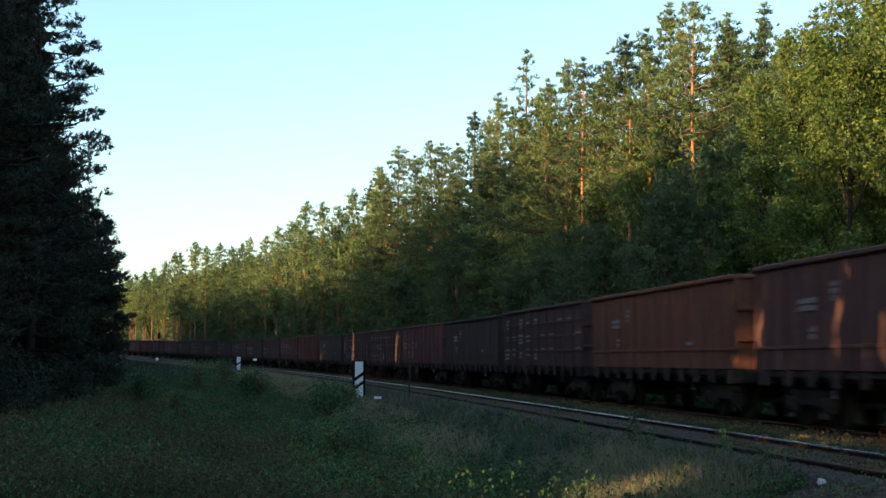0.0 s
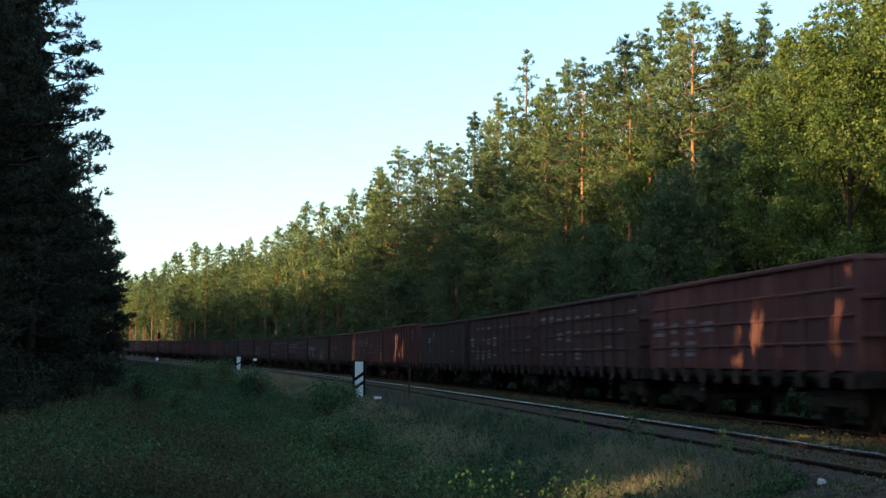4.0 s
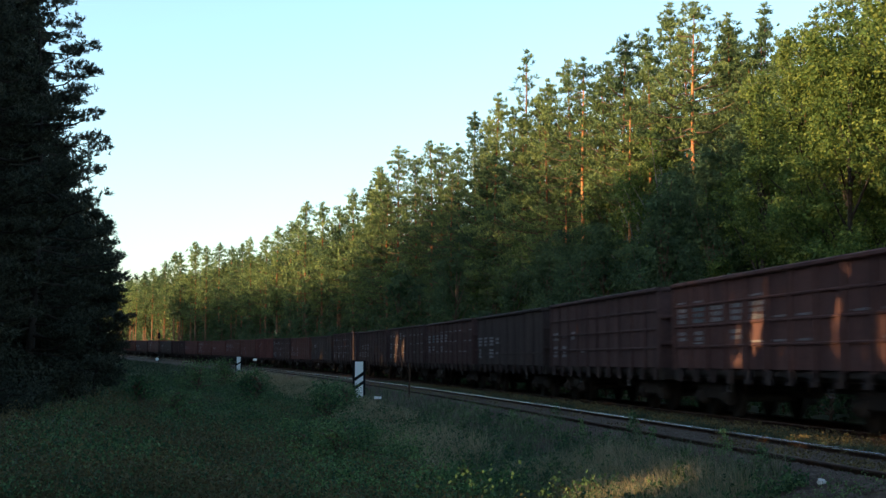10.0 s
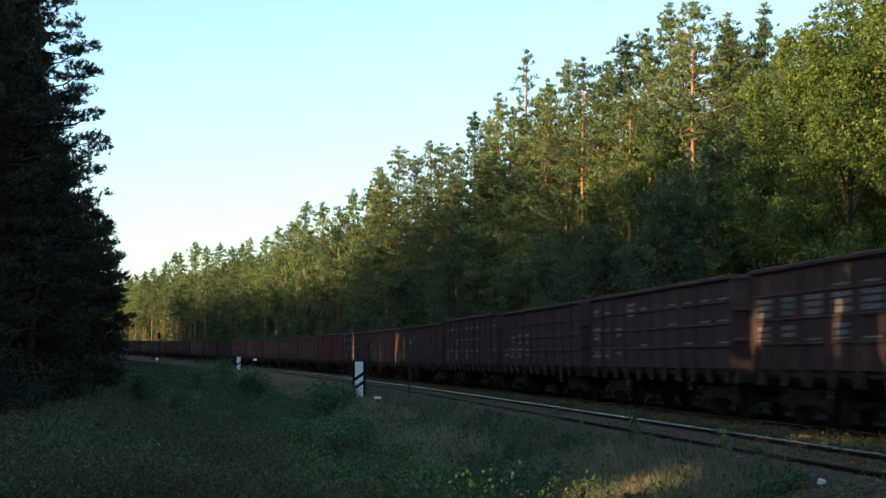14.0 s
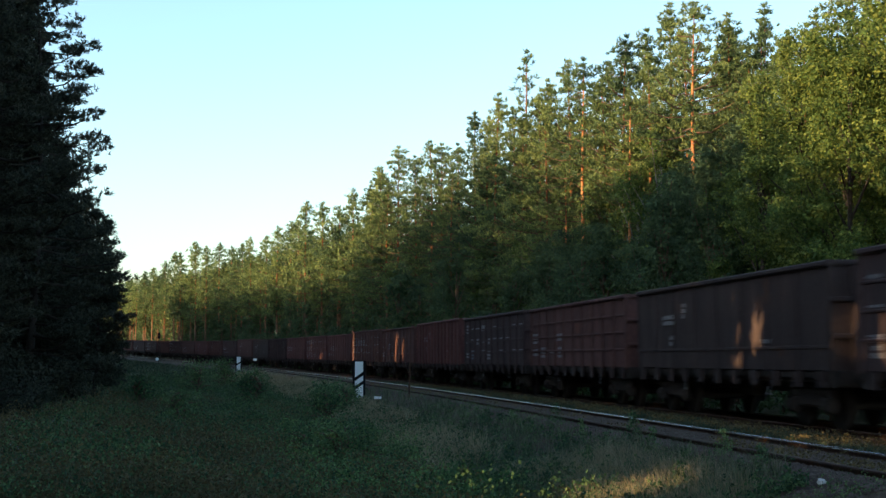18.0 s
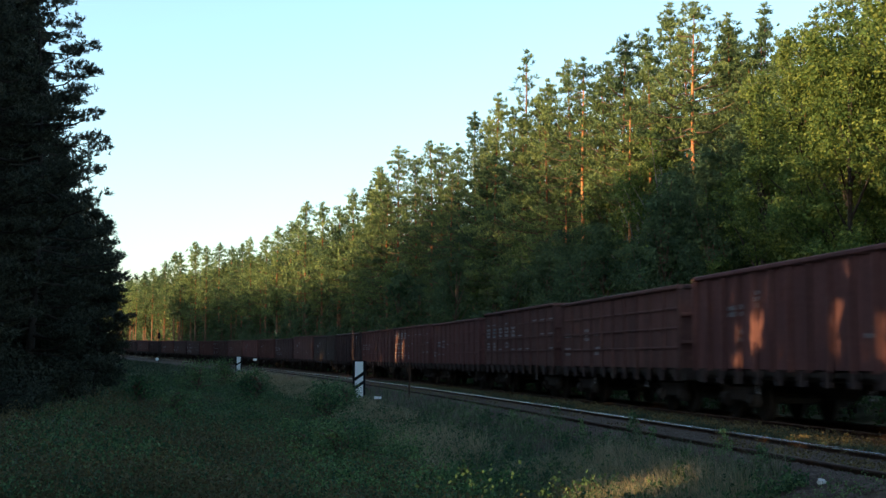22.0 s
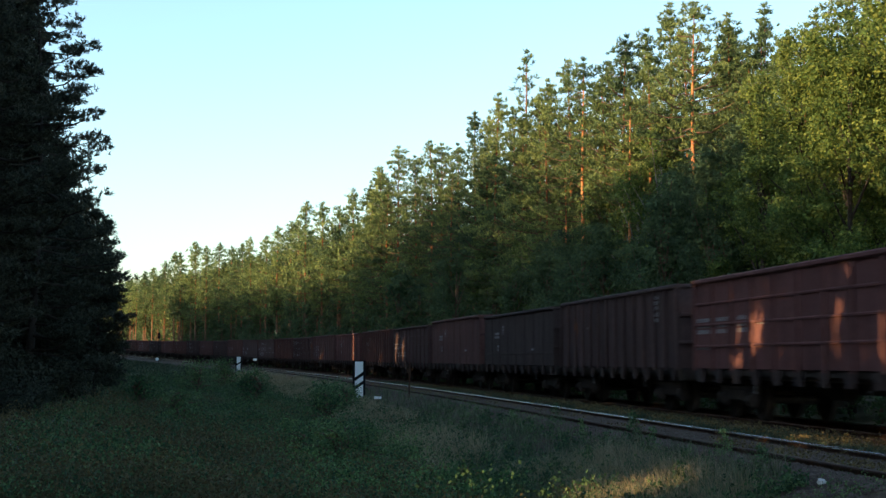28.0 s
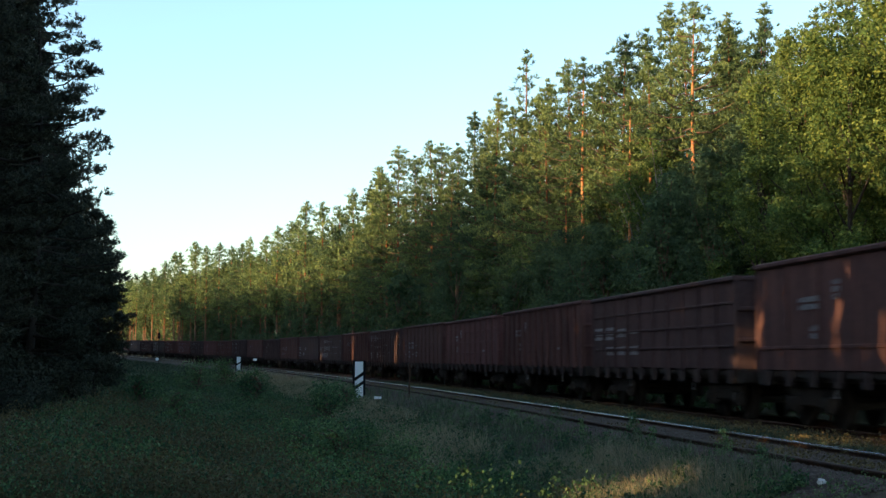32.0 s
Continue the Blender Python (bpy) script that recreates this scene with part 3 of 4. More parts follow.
TRAIN = []
_pick = random.Random(77)
for n in range(-2, LAST + 1):
    kind, paint, height, style = ROSTER.get(n) or (_pick.choice(("ribbed", "ribbed", "ribbed", "plain", "posts")), _pick.choice(("brown", "dark", "red", "grey")), _pick.choice((3.14, 3.18, 3.24)), _pick.choice((1, 2, 3)))
    TRAIN.append((n, *build_wagon(n, kind, paint, height, lettering(style, n))))


# ---- trees ----
# Sunlit spots on the train and the verge, fitted to the camera's view: holes towards the sun are cut through the wood
# west of the line.
OPENINGS = [((11.05, 30.1, 1.85), (11.05, 30.2, 1.1), 0.13, 0.14), ((11.05, 28.8, 2.1), (11.05, 28.95, 1.4), 0.14, 0.16), ((11.05, 29.7, 3.1), (11.05, 29.6, 2.3), 0.03, 0.25),
            ((11.05, 24.5, 3.0), (11.05, 24.75, 1.9), 0.12, 0.26), ((11.05, 23.0, 1.8), (11.05, 22.8, 1.1), 0.16, 0.26), ((10.2, 88, 2.6), (10.2, 88.5, 1.5), 0.38, 0.0), ((10.3, 85.5, 2.3), (10.3, 85.5, 1.5), 0.22, 0.0),
            ((9.0, 108, 2.9), (9.0, 108, 1.5), 0.34, 0.0), ((4.9, 19.4, -0.6), (5.8, 18.9, -0.45), 0.30, 0.0), ((10.2, 24.0, -0.1), (10.2, 22.5, -0.1), 0.10, 0.0)]


def clear_of_openings(p, margin=0.0):
    """True for the points that stand in none of the openings cut for the sun, whose edges are ragged."""
    keep = np.ones(len(p), bool)
    s = np.array(TO_SUN)
    ragged = np.random.default_rng(len(p)).uniform(0.55, 2.0, len(p))
    left = np.random.default_rng(len(p) + 1).uniform(0, 1, len(p))
    for a, b, r, share in OPENINGS:
        for w in (0.0, 0.33, 0.67, 1.0):
            d = p - (np.array(a) * (1 - w) + np.array(b) * w)
            along = d @ s
            dist = np.linalg.norm(d - along[:, None] * s, axis=1)
            keep &= ~((dist < r * (ragged if share else 1.0) + margin) & (along > 0) & (left > share))
    return keep


def unit(a):
    return a / (np.linalg.norm(a, axis=1)[:, None] + 1e-9)


def sprays(rng, roots, dirs, per, length, width):
    """Needles round upright shoots: pointed slips that stand out from each shoot."""
    n = len(roots)
    d = np.repeat(dirs, per, 0)
    away = unit(np.cross(d, rng.normal(size=d.shape)))
    along = rng.uniform(0, 1, (n * per, 1))
    ln = length * rng.uniform(0.7, 1.25, (n * per, 1))
    w = width * rng.uniform(0.7, 1.25, (n * per, 1))
    base = np.repeat(roots, per, 0) + d * along * length * 0.9
    way = unit(d * (0.35 + 0.5 * along) + away * 0.75)
    side = unit(np.cross(way, rng.normal(size=d.shape)))
    v = np.stack([base - side * w * 0.5, base + side * w * 0.5, base + way * ln], 1).reshape(-1, 3)
    return v, np.arange(len(v)).reshape(-1, 3)


def leaves(rng, centres, per, spread, size, droop=0.0, out=None):
    """Small leaves about each centre: quads, turned at random or about the way that out gives."""
    c = np.repeat(centres, per, 0) + rng.normal(size=(len(centres) * per, 3)) * spread * np.array([1, 1, 0.75])
    a = rng.normal(size=(len(c), 3))
    a[:, 2] -= droop
    if out is None:
        a = unit(a)
        b = unit(np.cross(a, rng.normal(size=(len(c), 3))))
    else:
        n = unit(np.repeat(out, per, 0) + 0.55 * rng.normal(size=a.shape) + np.array([0, 0, 0.2]))
        a = unit(np.cross(n, a))
        b = np.cross(n, a)
    s = size * rng.uniform(0.6, 1.4, (len(c), 1))
    v = np.stack([c - a * s * 0.6, c + b * s * 0.38, c + a * s * 0.6, c - b * s * 0.38], 1).reshape(-1, 3)
    return v, np.arange(len(v)).reshape(-1, 4)


def pine_parts(seed, h, crown_from, reach, limbs, shoots, per, needle, width, dome=0.5, twigs=5, clump=0.42, lean=0.0, material=None, bark=None, bare=6,
               rise=(-0.05, 0.55), vary=(0.5, 1.15), leader=True, inner=0.16):
    """A Scots pine of height h. Limbs carry clumps, clumps carry upright shoots, shoots carry needles; dome 0 is a cone, 1 a rounded crown."""
    rng = np.random.default_rng(seed)
    s = Shape()
    bend = rng.normal(size=2) * 0.012 * h
    zs = np.linspace(-0.3, h * 0.96, 9)
    mid = lambda z: np.array([bend[0] * math.sin(z / h * 3.0) + lean * z, bend[1] * math.sin(z / h * 2.2), z])
    r0 = 0.0085 * h + 0.03
    s.tube([mid(z) for z in zs], [r0 * (1 - 0.9 * max(z, 0) / h) * (1.25 if i == 0 else 1) for i, z in enumerate(zs)], 8)
    stem = len(s.f)
    z0 = crown_from * h
    az = rng.uniform(0, 6.28)
    centres, ways, sizes = [], [], []
    for i in range(limbs):
        t = (i + rng.uniform(0, 1)) / limbs
        az += 2.4 + rng.normal() * 0.5
        cone = (1 - t) ** 0.85 * (0.6 + 0.4 * min(1, t / 0.2))
        env = (1 - dome) * cone + dome * math.sin(math.pi * min(1, 0.2 + 0.8 * t)) ** 0.75
        ln = reach * env * rng.uniform(*vary) + 0.15
        up = rise[0] + (rise[1] - rise[0]) * t + rng.normal() * 0.12
        out = np.array([math.cos(az), math.sin(az), 0.0])
        side = np.array([-math.sin(az), math.cos(az), 0.0])
        a = mid(z0 + t * (h * 0.97 - z0) - 0.35 * ln * up)
        e = a + out * ln + np.array([0, 0, ln * up + 0.10 * ln])
        m = a + out * ln * 0.55 + np.array([0, 0, ln * up * 0.45 - 0.04 * ln])
        lr = 0.016 + 0.015 * ln
        s.tube([a, m, e], [lr, lr * 0.7, lr * 0.25], 4, False)
        for q in range(max(1, round(twigs * min(1.0, ln / reach + 0.15)))):
            w = 1.0 if q == 0 else rng.uniform(inner, 0.98)
            p = a + (m - a) * w / 0.55 if w < 0.55 else m + (e - m) * (w - 0.55) / 0.45
            off = side * rng.uniform(-1, 1) * (0.12 + 0.30 * ln * (1.15 - w)) if q else 0
            centres.append(p + off + np.array([0, 0, rng.uniform(-0.04, 0.16)]))
            ways.append(out)
            sizes.append(1 - 0.38 * t)
    if leader:
        for i in range(6):
            centres.append(mid(h * (0.99 - 0.018 * i)) + rng.normal(size=3) * 0.04 * i)
            ways.append(np.array([0.0, 0, 1.0]))
            sizes.append(0.22 + 0.05 * i)
    for i in range(bare):      # dead stubs below the crown
        z = h * rng.uniform(0.25, crown_from) if crown_from > 0.26 else h * 0.2
        t = rng.uniform(0, 6.28)
        a = mid(z)
        s.tube([a, a + np.array([math.cos(t), math.sin(t), 0.05]) * rng.uniform(0.4, 1.3)], [0.02, 0.008], 3, False)
    c, o = np.repeat(np.array(centres), shoots, 0), np.repeat(np.array(ways), shoots, 0)
    size = np.repeat(clump * np.array(sizes)[:, None] * rng.uniform(0.65, 1.35, (len(centres), 1)), shoots, 0)
    d = rng.normal(size=c.shape)
    d[:, 2] = np.abs(d[:, 2]) * 0.55
    d = unit(d) * rng.uniform(0.2, 1.0, (len(c), 1)) ** 0.5
    roots = c + d * size * np.array([1, 1, 0.7])
    v, f = sprays(rng, roots, unit(d * 0.7 + o * 0.35 + np.array([0, 0, 0.75]) + 0.25 * rng.normal(size=c.shape)), per, needle, width)
    return s.mesh("trunk", bark or BARK, True, bark if bark is DARK_BARK else TWIG, stem), array_mesh("crown", v, f, [material or PINE])


def broad_parts(seed, h, wide, clusters, per, size, material, bark, low=0.18):
    """A broad-leaved tree: forking limbs and clusters of small leaves in an uneven crown."""
    rng = np.random.default_rng(seed)
    s = Shape()
    top = np.array([rng.normal() * 0.4, rng.normal() * 0.4, h * 0.9])
    s.tube([(0, 0, -0.3), top * 0.3 + rng.normal(size=3) * 0.12, top * 0.65 + rng.normal(size=3) * 0.2, top], [0.012 * h + 0.04, 0.011 * h, 0.006 * h, 0.02], 8)
    lobes = []
    for i in range(22):
        t = (i + rng.uniform(0, 1)) / 22
        z = h * (low + (0.97 - low) * t)
        env = math.sin(math.pi * min(1, 0.16 + 0.84 * (t ** 0.85))) ** 0.6
        r = wide * env * rng.uniform(0.45, 1.0)
        az = i * 2.4 + rng.normal() * 0.4
        e = np.array([math.cos(az) * r, math.sin(az) * r, z + 0.1 * h * rng.uniform(0, 1)])
        a = top * max(0.12, z / h - 0.14) / 0.9 * np.array([1, 1, 0.9])
        s.tube([a, (a + e) / 2 + np.array([0, 0, 0.15]), e], [0.06, 0.04, 0.012], 4, False)
        lobes.append((e, rng.uniform(0.5, 1.0) * (0.5 + 0.12 * wide)))
        lobes.append(((a + 2 * e) / 3, rng.uniform(0.5, 0.9) * (0.5 + 0.12 * wide)))
    k = rng.integers(0, len(lobes), clusters)
    L = np.array([l[0] for l in lobes])[k]
    R = np.array([l[1] for l in lobes])[k]
    d = rng.normal(size=(clusters, 3))
    d /= np.linalg.norm(d, axis=1)[:, None]
    c = L + d * R[:, None] * rng.uniform(0.55, 1.1, (clusters, 1))
    v, f = leaves(rng, c, per, 0.15, size, 0.3, d)
    return s.mesh("trunk", bark, True), array_mesh("crown", v, f, [material])


def plant_tree(name, meshes, x, y, turn, scale, label, category, group):
    tree = tagged(new(name), label, category, group)
    tree.matrix_basis = Matrix.Translation((x, y, float(lie(x, y)))) @ Matrix.Rotation(turn, 4, "Z") @ Matrix.Diagonal((scale, scale, scale, 1))
    part("trunk", meshes[0], None, tree)
    part("crown", meshes[1], None, tree)
    return tree


PINES = [pine_parts(10 + i, 20.0, (0.30, 0.26, 0.34, 0.28, 0.24, 0.32)[i], (3.2, 2.9, 3.4, 2.7, 3.0, 3.4)[i], (66, 68, 62, 70, 66, 60)[i], 9, 8, 0.21, 0.066, clump=0.52, twigs=6,
                    dome=(0.45, 0.05, 0.6, 0.0, 0.2, 0.5)[i], vary=(0.45, 1.2)) for i in range(6)]
FAR_PINES = [pine_parts(30 + i, 20.0, (0.32, 0.28, 0.36)[i], 3.1, 40, 4, 4, 0.50, 0.20, dome=(0.7, 0.3, 0.6)[i], twigs=4, clump=0.55, bare=2) for i in range(3)]
DISTANT_PINES = [pine_parts(40 + i, 20.0, (0.38, 0.34, 0.46, 0.36)[i], (3.2, 2.9, 3.5, 3.0)[i], 54, 5, 5, 0.36, 0.13, dome=(0.3, 0.0, 0.4, 0.1)[i], clump=0.6, twigs=6, bare=3) for i in range(4)]
BARE = pine_parts(55, 20.0, 0.60, 3.1, 44, 8, 8, 0.21, 0.066, dome=0.35, bare=12, clump=0.46, bark=ORANGE_BARK)
SPARSE = pine_parts(50, 20.0, 0.50, 1.6, 36, 7, 7, 0.21, 0.066, dome=0.1, twigs=3, clump=0.36)
CONE = pine_parts(51, 20.0, 0.30, 2.7, 64, 8, 8, 0.21, 0.066, dome=0.0)
# a dark-leaved kind, with part of its shade put into the leaf colour
DARK_OAK = broad_parts(65, 14.0, 3.4, 1200, 20, 0.115, UNDER, TWIG, 0.08)
OAKS = [broad_parts(60 + i, 14.0, 3.6, 1500, 24, 0.095, LEAF, DARK_BARK, 0.08) for i in range(3)]
BIRCHES = [broad_parts(70 + i, 13.0, 2.3, 620, 16, 0.12, LEAF, BIRCH, 0.22) for i in range(2)]
YOUNG = [broad_parts(75 + i, 9.0, 2.5, 600, 17, 0.125, UNDER, TWIG, 0.05) for i in range(3)]
FAR_YOUNG = [broad_parts(78 + i, 9.0, 2.5, 260, 10, 0.24, UNDER, TWIG, 0.05) for i in range(2)]
BUSHES = [broad_parts(80 + i, 6.0, 2.6, 230, 12, 0.19, UNDER, TWIG, 0.03) for i in range(3)]

PINE_LABEL = "tall Scots pine with orange bark and blue-green needles"
EDGE = "trees at the wood's edge"


def spot(u, s):
    p = on_line(s, u)
    return p.x, p.y


# the wood east of the line; u is the distance from the near track, s the way along it
wood = random.Random(4)
FAR_EDGE = [(12.5, 353, 19.0), (14, 350, 19.9), (12.5, 335, 20.2), (14, 328, 21.4), (12.5, 311, 22.5), (12, 304, 22.4), (13, 292, 23.6), (12, 278, 22.0),
            (12.5, 266, 21.8), (13, 258, 20.7), (12.5, 246, 20.5), (12.5, 239, 21.1), (13, 229, 20.5), (12.5, 216, 21.1), (12.5, 208, 21.2), (13, 204, 21.0),
            (12.5, 194, 22.8), (12.5, 184, 21.6), (12.5, 172, 19.9), (12.5, 164, 21.3), (12.5, 156, 20.5), (12.5, 150, 22.1)]
# distance from the near track, way along it, height, which crown
MID_EDGE = [(15.5, 73.9, 21.3, 1), (16.5, 79.6, 21.3, 0), (14, 75.9, 20.0, 0), (16, 85.1, 20.5, 2), (14.5, 89.5, 21.5, 5), (14, 92.3, 20.7, 4), (13, 91.9, 19.5, 2),
            (13, 99.1, 19.9, 0), (13, 102.5, 21.7, 3), (14, 109.7, 21.0, 1), (13, 111.4, 21.7, 1), (13.5, 118.8, 20.2, 4), (14, 128.2, 21.6, 2), (13, 129.1, 22.1, 5),
            (12.5, 132.3, 20.9, 4), (13, 143.4, 23.5, 2), (14, 155.5, 22.4, 0), (12.3, 143.5, 19.6, 5), (12.3, 104.4, 18.0, 2), (12.4, 93.8, 18.7, 4), (12.2, 87.2, 17.7, 0),
            (13, 78.1, 17.9, 5), (14, 72.9, 18.1, 4), (16, 72.6, 19.4, 0), (15.5, 65.1, 18.5, 1), (17, 67.3, 17.8, 2), (12.3, 116.2, 17.9, 0), (12.5, 154.9, 20.3, 1),
            (17.5, 55.0, 17.4, 2)]
for k, (u, s, h) in enumerate(FAR_EDGE):
    x, y = spot(u, s)
    plant_tree("pine_tree", DISTANT_PINES[k % 4], x, y, wood.uniform(0, 6.28), h / 20, PINE_LABEL, "tree", EDGE)
for u, s, h, k in MID_EDGE:
    x, y = spot(u, s)
    plant_tree("pine_tree", PINES[k], x, y, wood.uniform(0, 6.28), h / 20, PINE_LABEL, "tree", EDGE)
for u, s, h, meshes, label in ((13.4, 62.6, 18.9, BARE, "tall pine with a long bare orange trunk"),
                               (12.5, 79.3, 19.5, BARE, "tall pine with a long bare orange trunk"),
                               (14, 99.0, 24.2, SPARSE, "thin pine with a sparse narrow top"),
                               (17.5, 64.8, 18.9, CONE, "cone-shaped pine above the broad-leaved trees"),
                               (18, 60.3, 17.7, CONE, "cone-shaped pine above the broad-leaved trees"),
                               (12.2, 70.3, 16.0, BARE, "smaller pine with a bare orange trunk"),
                               (11.8, 83.1, 14.0, BARE, "smaller pine with a bare orange trunk")):
    x, y = spot(u, s)
    plant_tree("pine_tree", meshes, x, y, wood.uniform(0, 6.28), h / 20, label, "tree", EDGE)
LEAFY = [(12.5, 49.5, 13.8), (12.5, 46, 14.8), (14, 43, 16.2), (12.3, 53, 13.0), (15.5, 50, 14.6), (13.5, 56, 13.4), (11.6, 56.5, 10.5), (15, 59, 14.0), (11.4, 43.5, 12.5), (12.8, 40, 16.2),
         (12.2, 60.5, 11.5), (12.8, 64.5, 11.0)]
for k, (u, s, h) in enumerate(LEAFY):
    x, y = spot(u, s)
    if s > 54:
        plant_tree("broadleaf_tree", DARK_OAK, x, y, wood.uniform(0, 6.28), h / 15.2, "dark green broad-leaved tree with shade in its leaf colour under the pines", "tree", EDGE)
    else:
        plant_tree("broadleaf_tree", OAKS[k % 3], x, y, wood.uniform(0, 6.28), (h / 14.7 if s < 47.5 else h / 15.2), "leafy green broad-leaved tree lit by the evening sun", "tree", EDGE)
# two low trees placed to hide oak trunks from the camera
for u, s, h, turn in ((10.6, 39.8, 5.2, 0.6), (11.0, 45.2, 3.2, 2.1)):
    x, y = spot(u, s)
    plant_tree("broadleaf_tree", DARK_OAK, x, y, turn, h / 15.2, "low dark green broad-leaved tree set before the oak trunks", "tree", EDGE)
for k, (u, s, h) in enumerate([(12.6, 71, 12.5), (13.0, 78, 12.0), (12.2, 92.0, 10.5), (12.4, 104.0, 10.5), (12.4, 66.5, 12.6), (12.2, 117.0, 10.0), (11.2, 88.5, 9.0)]):
    x, y = spot(u, s)
    plant_tree("birch_tree", BIRCHES[k % 2], x, y, wood.uniform(0, 6.28), h / 13, "slender birch with pale bark and green leaves", "tree", EDGE)
s, k = 57.0, 0
while s < 285:
    x, y = spot(wood.uniform(9.8, 12.2) if s < 90 else wood.choice((10.5, 12.6, 14.5)) + wood.uniform(-0.6, 0.6), s)
    plant_tree("young_tree", YOUNG[k % 3] if s < 120 else FAR_YOUNG[k % 2], x, y, wood.uniform(0, 6.28), wood.uniform(0.75, 1.15) * (1 if s < 130 else 0.85), "young dark green broad-leaved tree under the pines", "tree", EDGE)
    s += wood.uniform(2.0, 3.0) if s < 150 else wood.uniform(3.0, 4.5)
    k += 1
for s in np.arange(286, 400, 3.2):
    x, y = spot(wood.uniform(15.5, 19), float(s))
    plant_tree("young_tree", FAR_YOUNG[int(s) % 2], x, y, wood.uniform(0, 6.28), wood.uniform(0.8, 1.1), "young dark green broad-leaved tree under the pines", "tree", EDGE)
s = 160.0
while s < 420:
    x, y = spot(wood.uniform(12, 16), s)
    plant_tree("pine_tree", DISTANT_PINES[k % 4], x, y, wood.uniform(0, 6.28), wood.uniform(0.82, 0.95), PINE_LABEL, "tree", EDGE)
    s += wood.uniform(3.5, 6.5)
    k += 1
for s in np.arange(28, 230, 2.6):
    x, y = spot(wood.uniform(8.8, 10.8), float(s))
    plant_tree("bush", BUSHES[int(s) % 3], x, y, wood.uniform(0, 6.28), wood.uniform(0.4, 0.85), "dense dark green bush at the foot of the wood", "bush", "bushes at the wood's edge")

for u, s, h, k, turn in ((15.5, 62.1, 16.2, 0, 0.4), (16.5, 62.5, 17.2, 2, 1.7), (16, 58.6, 16.2, 4, 3.0), (15, 54.5, 15.5, 0, 4.3), (16.5, 66.6, 17.9, 3, 5.6)):
    x, y = spot(u, s)
    plant_tree("pine_tree", PINES[k], x, y, turn, h / 20, PINE_LABEL, "tree", EDGE)


def tree_stack(places, variants):
    """Many trees joined: trunks in one mesh, crowns in another."""
    out = []
    for which in (0, 1):
        vs, fs, base = [], [], 0
        for x, y, turn, sc, k in places:
            me = variants[k][which]
            v = np.empty(len(me.vertices) * 3, np.float32)
            me.vertices.foreach_get("co", v)
            v = v.reshape(-1, 3) * sc
            c, n = math.cos(turn), math.sin(turn)
            v = np.stack([v[:, 0] * c - v[:, 1] * n + x, v[:, 0] * n + v[:, 1] * c + y, v[:, 2] + float(lie(x, y))], 1)
            if which:
                f = np.empty(len(me.loops), np.int32)
                me.loops.foreach_get("vertex_index", f)
                f = f.reshape(-1, 3)
            else:
                f = np.array([p.vertices[:] for p in me.polygons if len(p.vertices) == 4][:64], np.int32)
            vs.append(v), fs.append(f + base)
            base += len(v)
        out.append((np.concatenate(vs), np.concatenate(fs)))
    return out


places = []
for row, (u0, step) in enumerate(((17.5, 4.6), (22, 4.8), (28, 5.2))):
    s = 24.0 + row
    while s < 420:
        x, y = spot(u0 + wood.uniform(-2, 2), s)
        places.append((x, y, wood.uniform(0, 6.28), wood.uniform(0.78, 0.98) * (0.86 if s < 90 else 1), wood.randrange(3)))
        s += step * wood.uniform(0.7, 1.3)
(tv, tf), (cv, cf) = tree_stack(places, FAR_PINES)
deep = tagged(new("pine_wood"), "deep pine wood behind the edge trees", "woodland", kind="stuff")
part("trunks", array_mesh("trunks", tv, tf, [BARK]), None, deep)
part("crowns", array_mesh("crowns", cv, cf, [PINE]), None, deep)


def undergrowth():
    """Leaves of saplings and shrubs deep in the eastern wood."""
    rng = np.random.default_rng(21)
    n = 15000
    s_ = 26 + 390 * rng.uniform(0, 1, n) ** 1.3
    u = 13 + 30 * rng.uniform(0, 1, n)
    x = NEAR_X + u + swing(s_)
    y = s_ + u * BEND * np.maximum(s_ - BEND_FROM, 0)
    p = np.stack([x, y, lie(x, y) + 8.5 * rng.uniform(0, 1, n) ** 1.3], 1)
    v, f = leaves(rng, p, 5, 0.7, 0.42)
    tagged(new("undergrowth", array_mesh("undergrowth", v, f, [UNDER])), "dark leafy undergrowth deep in the pine wood", "undergrowth", kind="stuff")


undergrowth()


# the wood west of the line: shade-dark pines with boughs to the ground
WEST = [(-6.45, 44.5, 14.4, 1.08), (-9.7, 48.5, 21, 0.9), (-8.4, 54.5, 19, 0.85), (-7.7, 41, 17, 0.9), (-9.5, 38, 18, 1.0), (-10.3, 51.5, 21, 1.0), (-9.0, 58, 18, 0.9), (-8.9, 80, 9.0, 0.7), (-9.9, 70, 15, 0.85), (-10.3, 82, 14, 0.8),
        (-10.6, 110, 8.2, 0.75), (-11.4, 100, 12, 0.8), (-14.6, 135, 11, 0.9), (-18.0, 160, 12, 0.9), (-10.5, 90, 10, 0.8), (-12.9, 120, 10, 0.8), (-20, 185, 13, 1.0),
        (-24, 210, 14, 1.0), (-29, 240, 15, 1.0), (-10.8, 63, 16, 0.9), (-8.8, 66, 8, 0.8), (-9.2, 74, 7, 0.9), (-11, 46, 18, 1.0), (-5.5, 55.5, 7.4, 0.42), (-7.3, 46.8, 13.4, 0.9)]


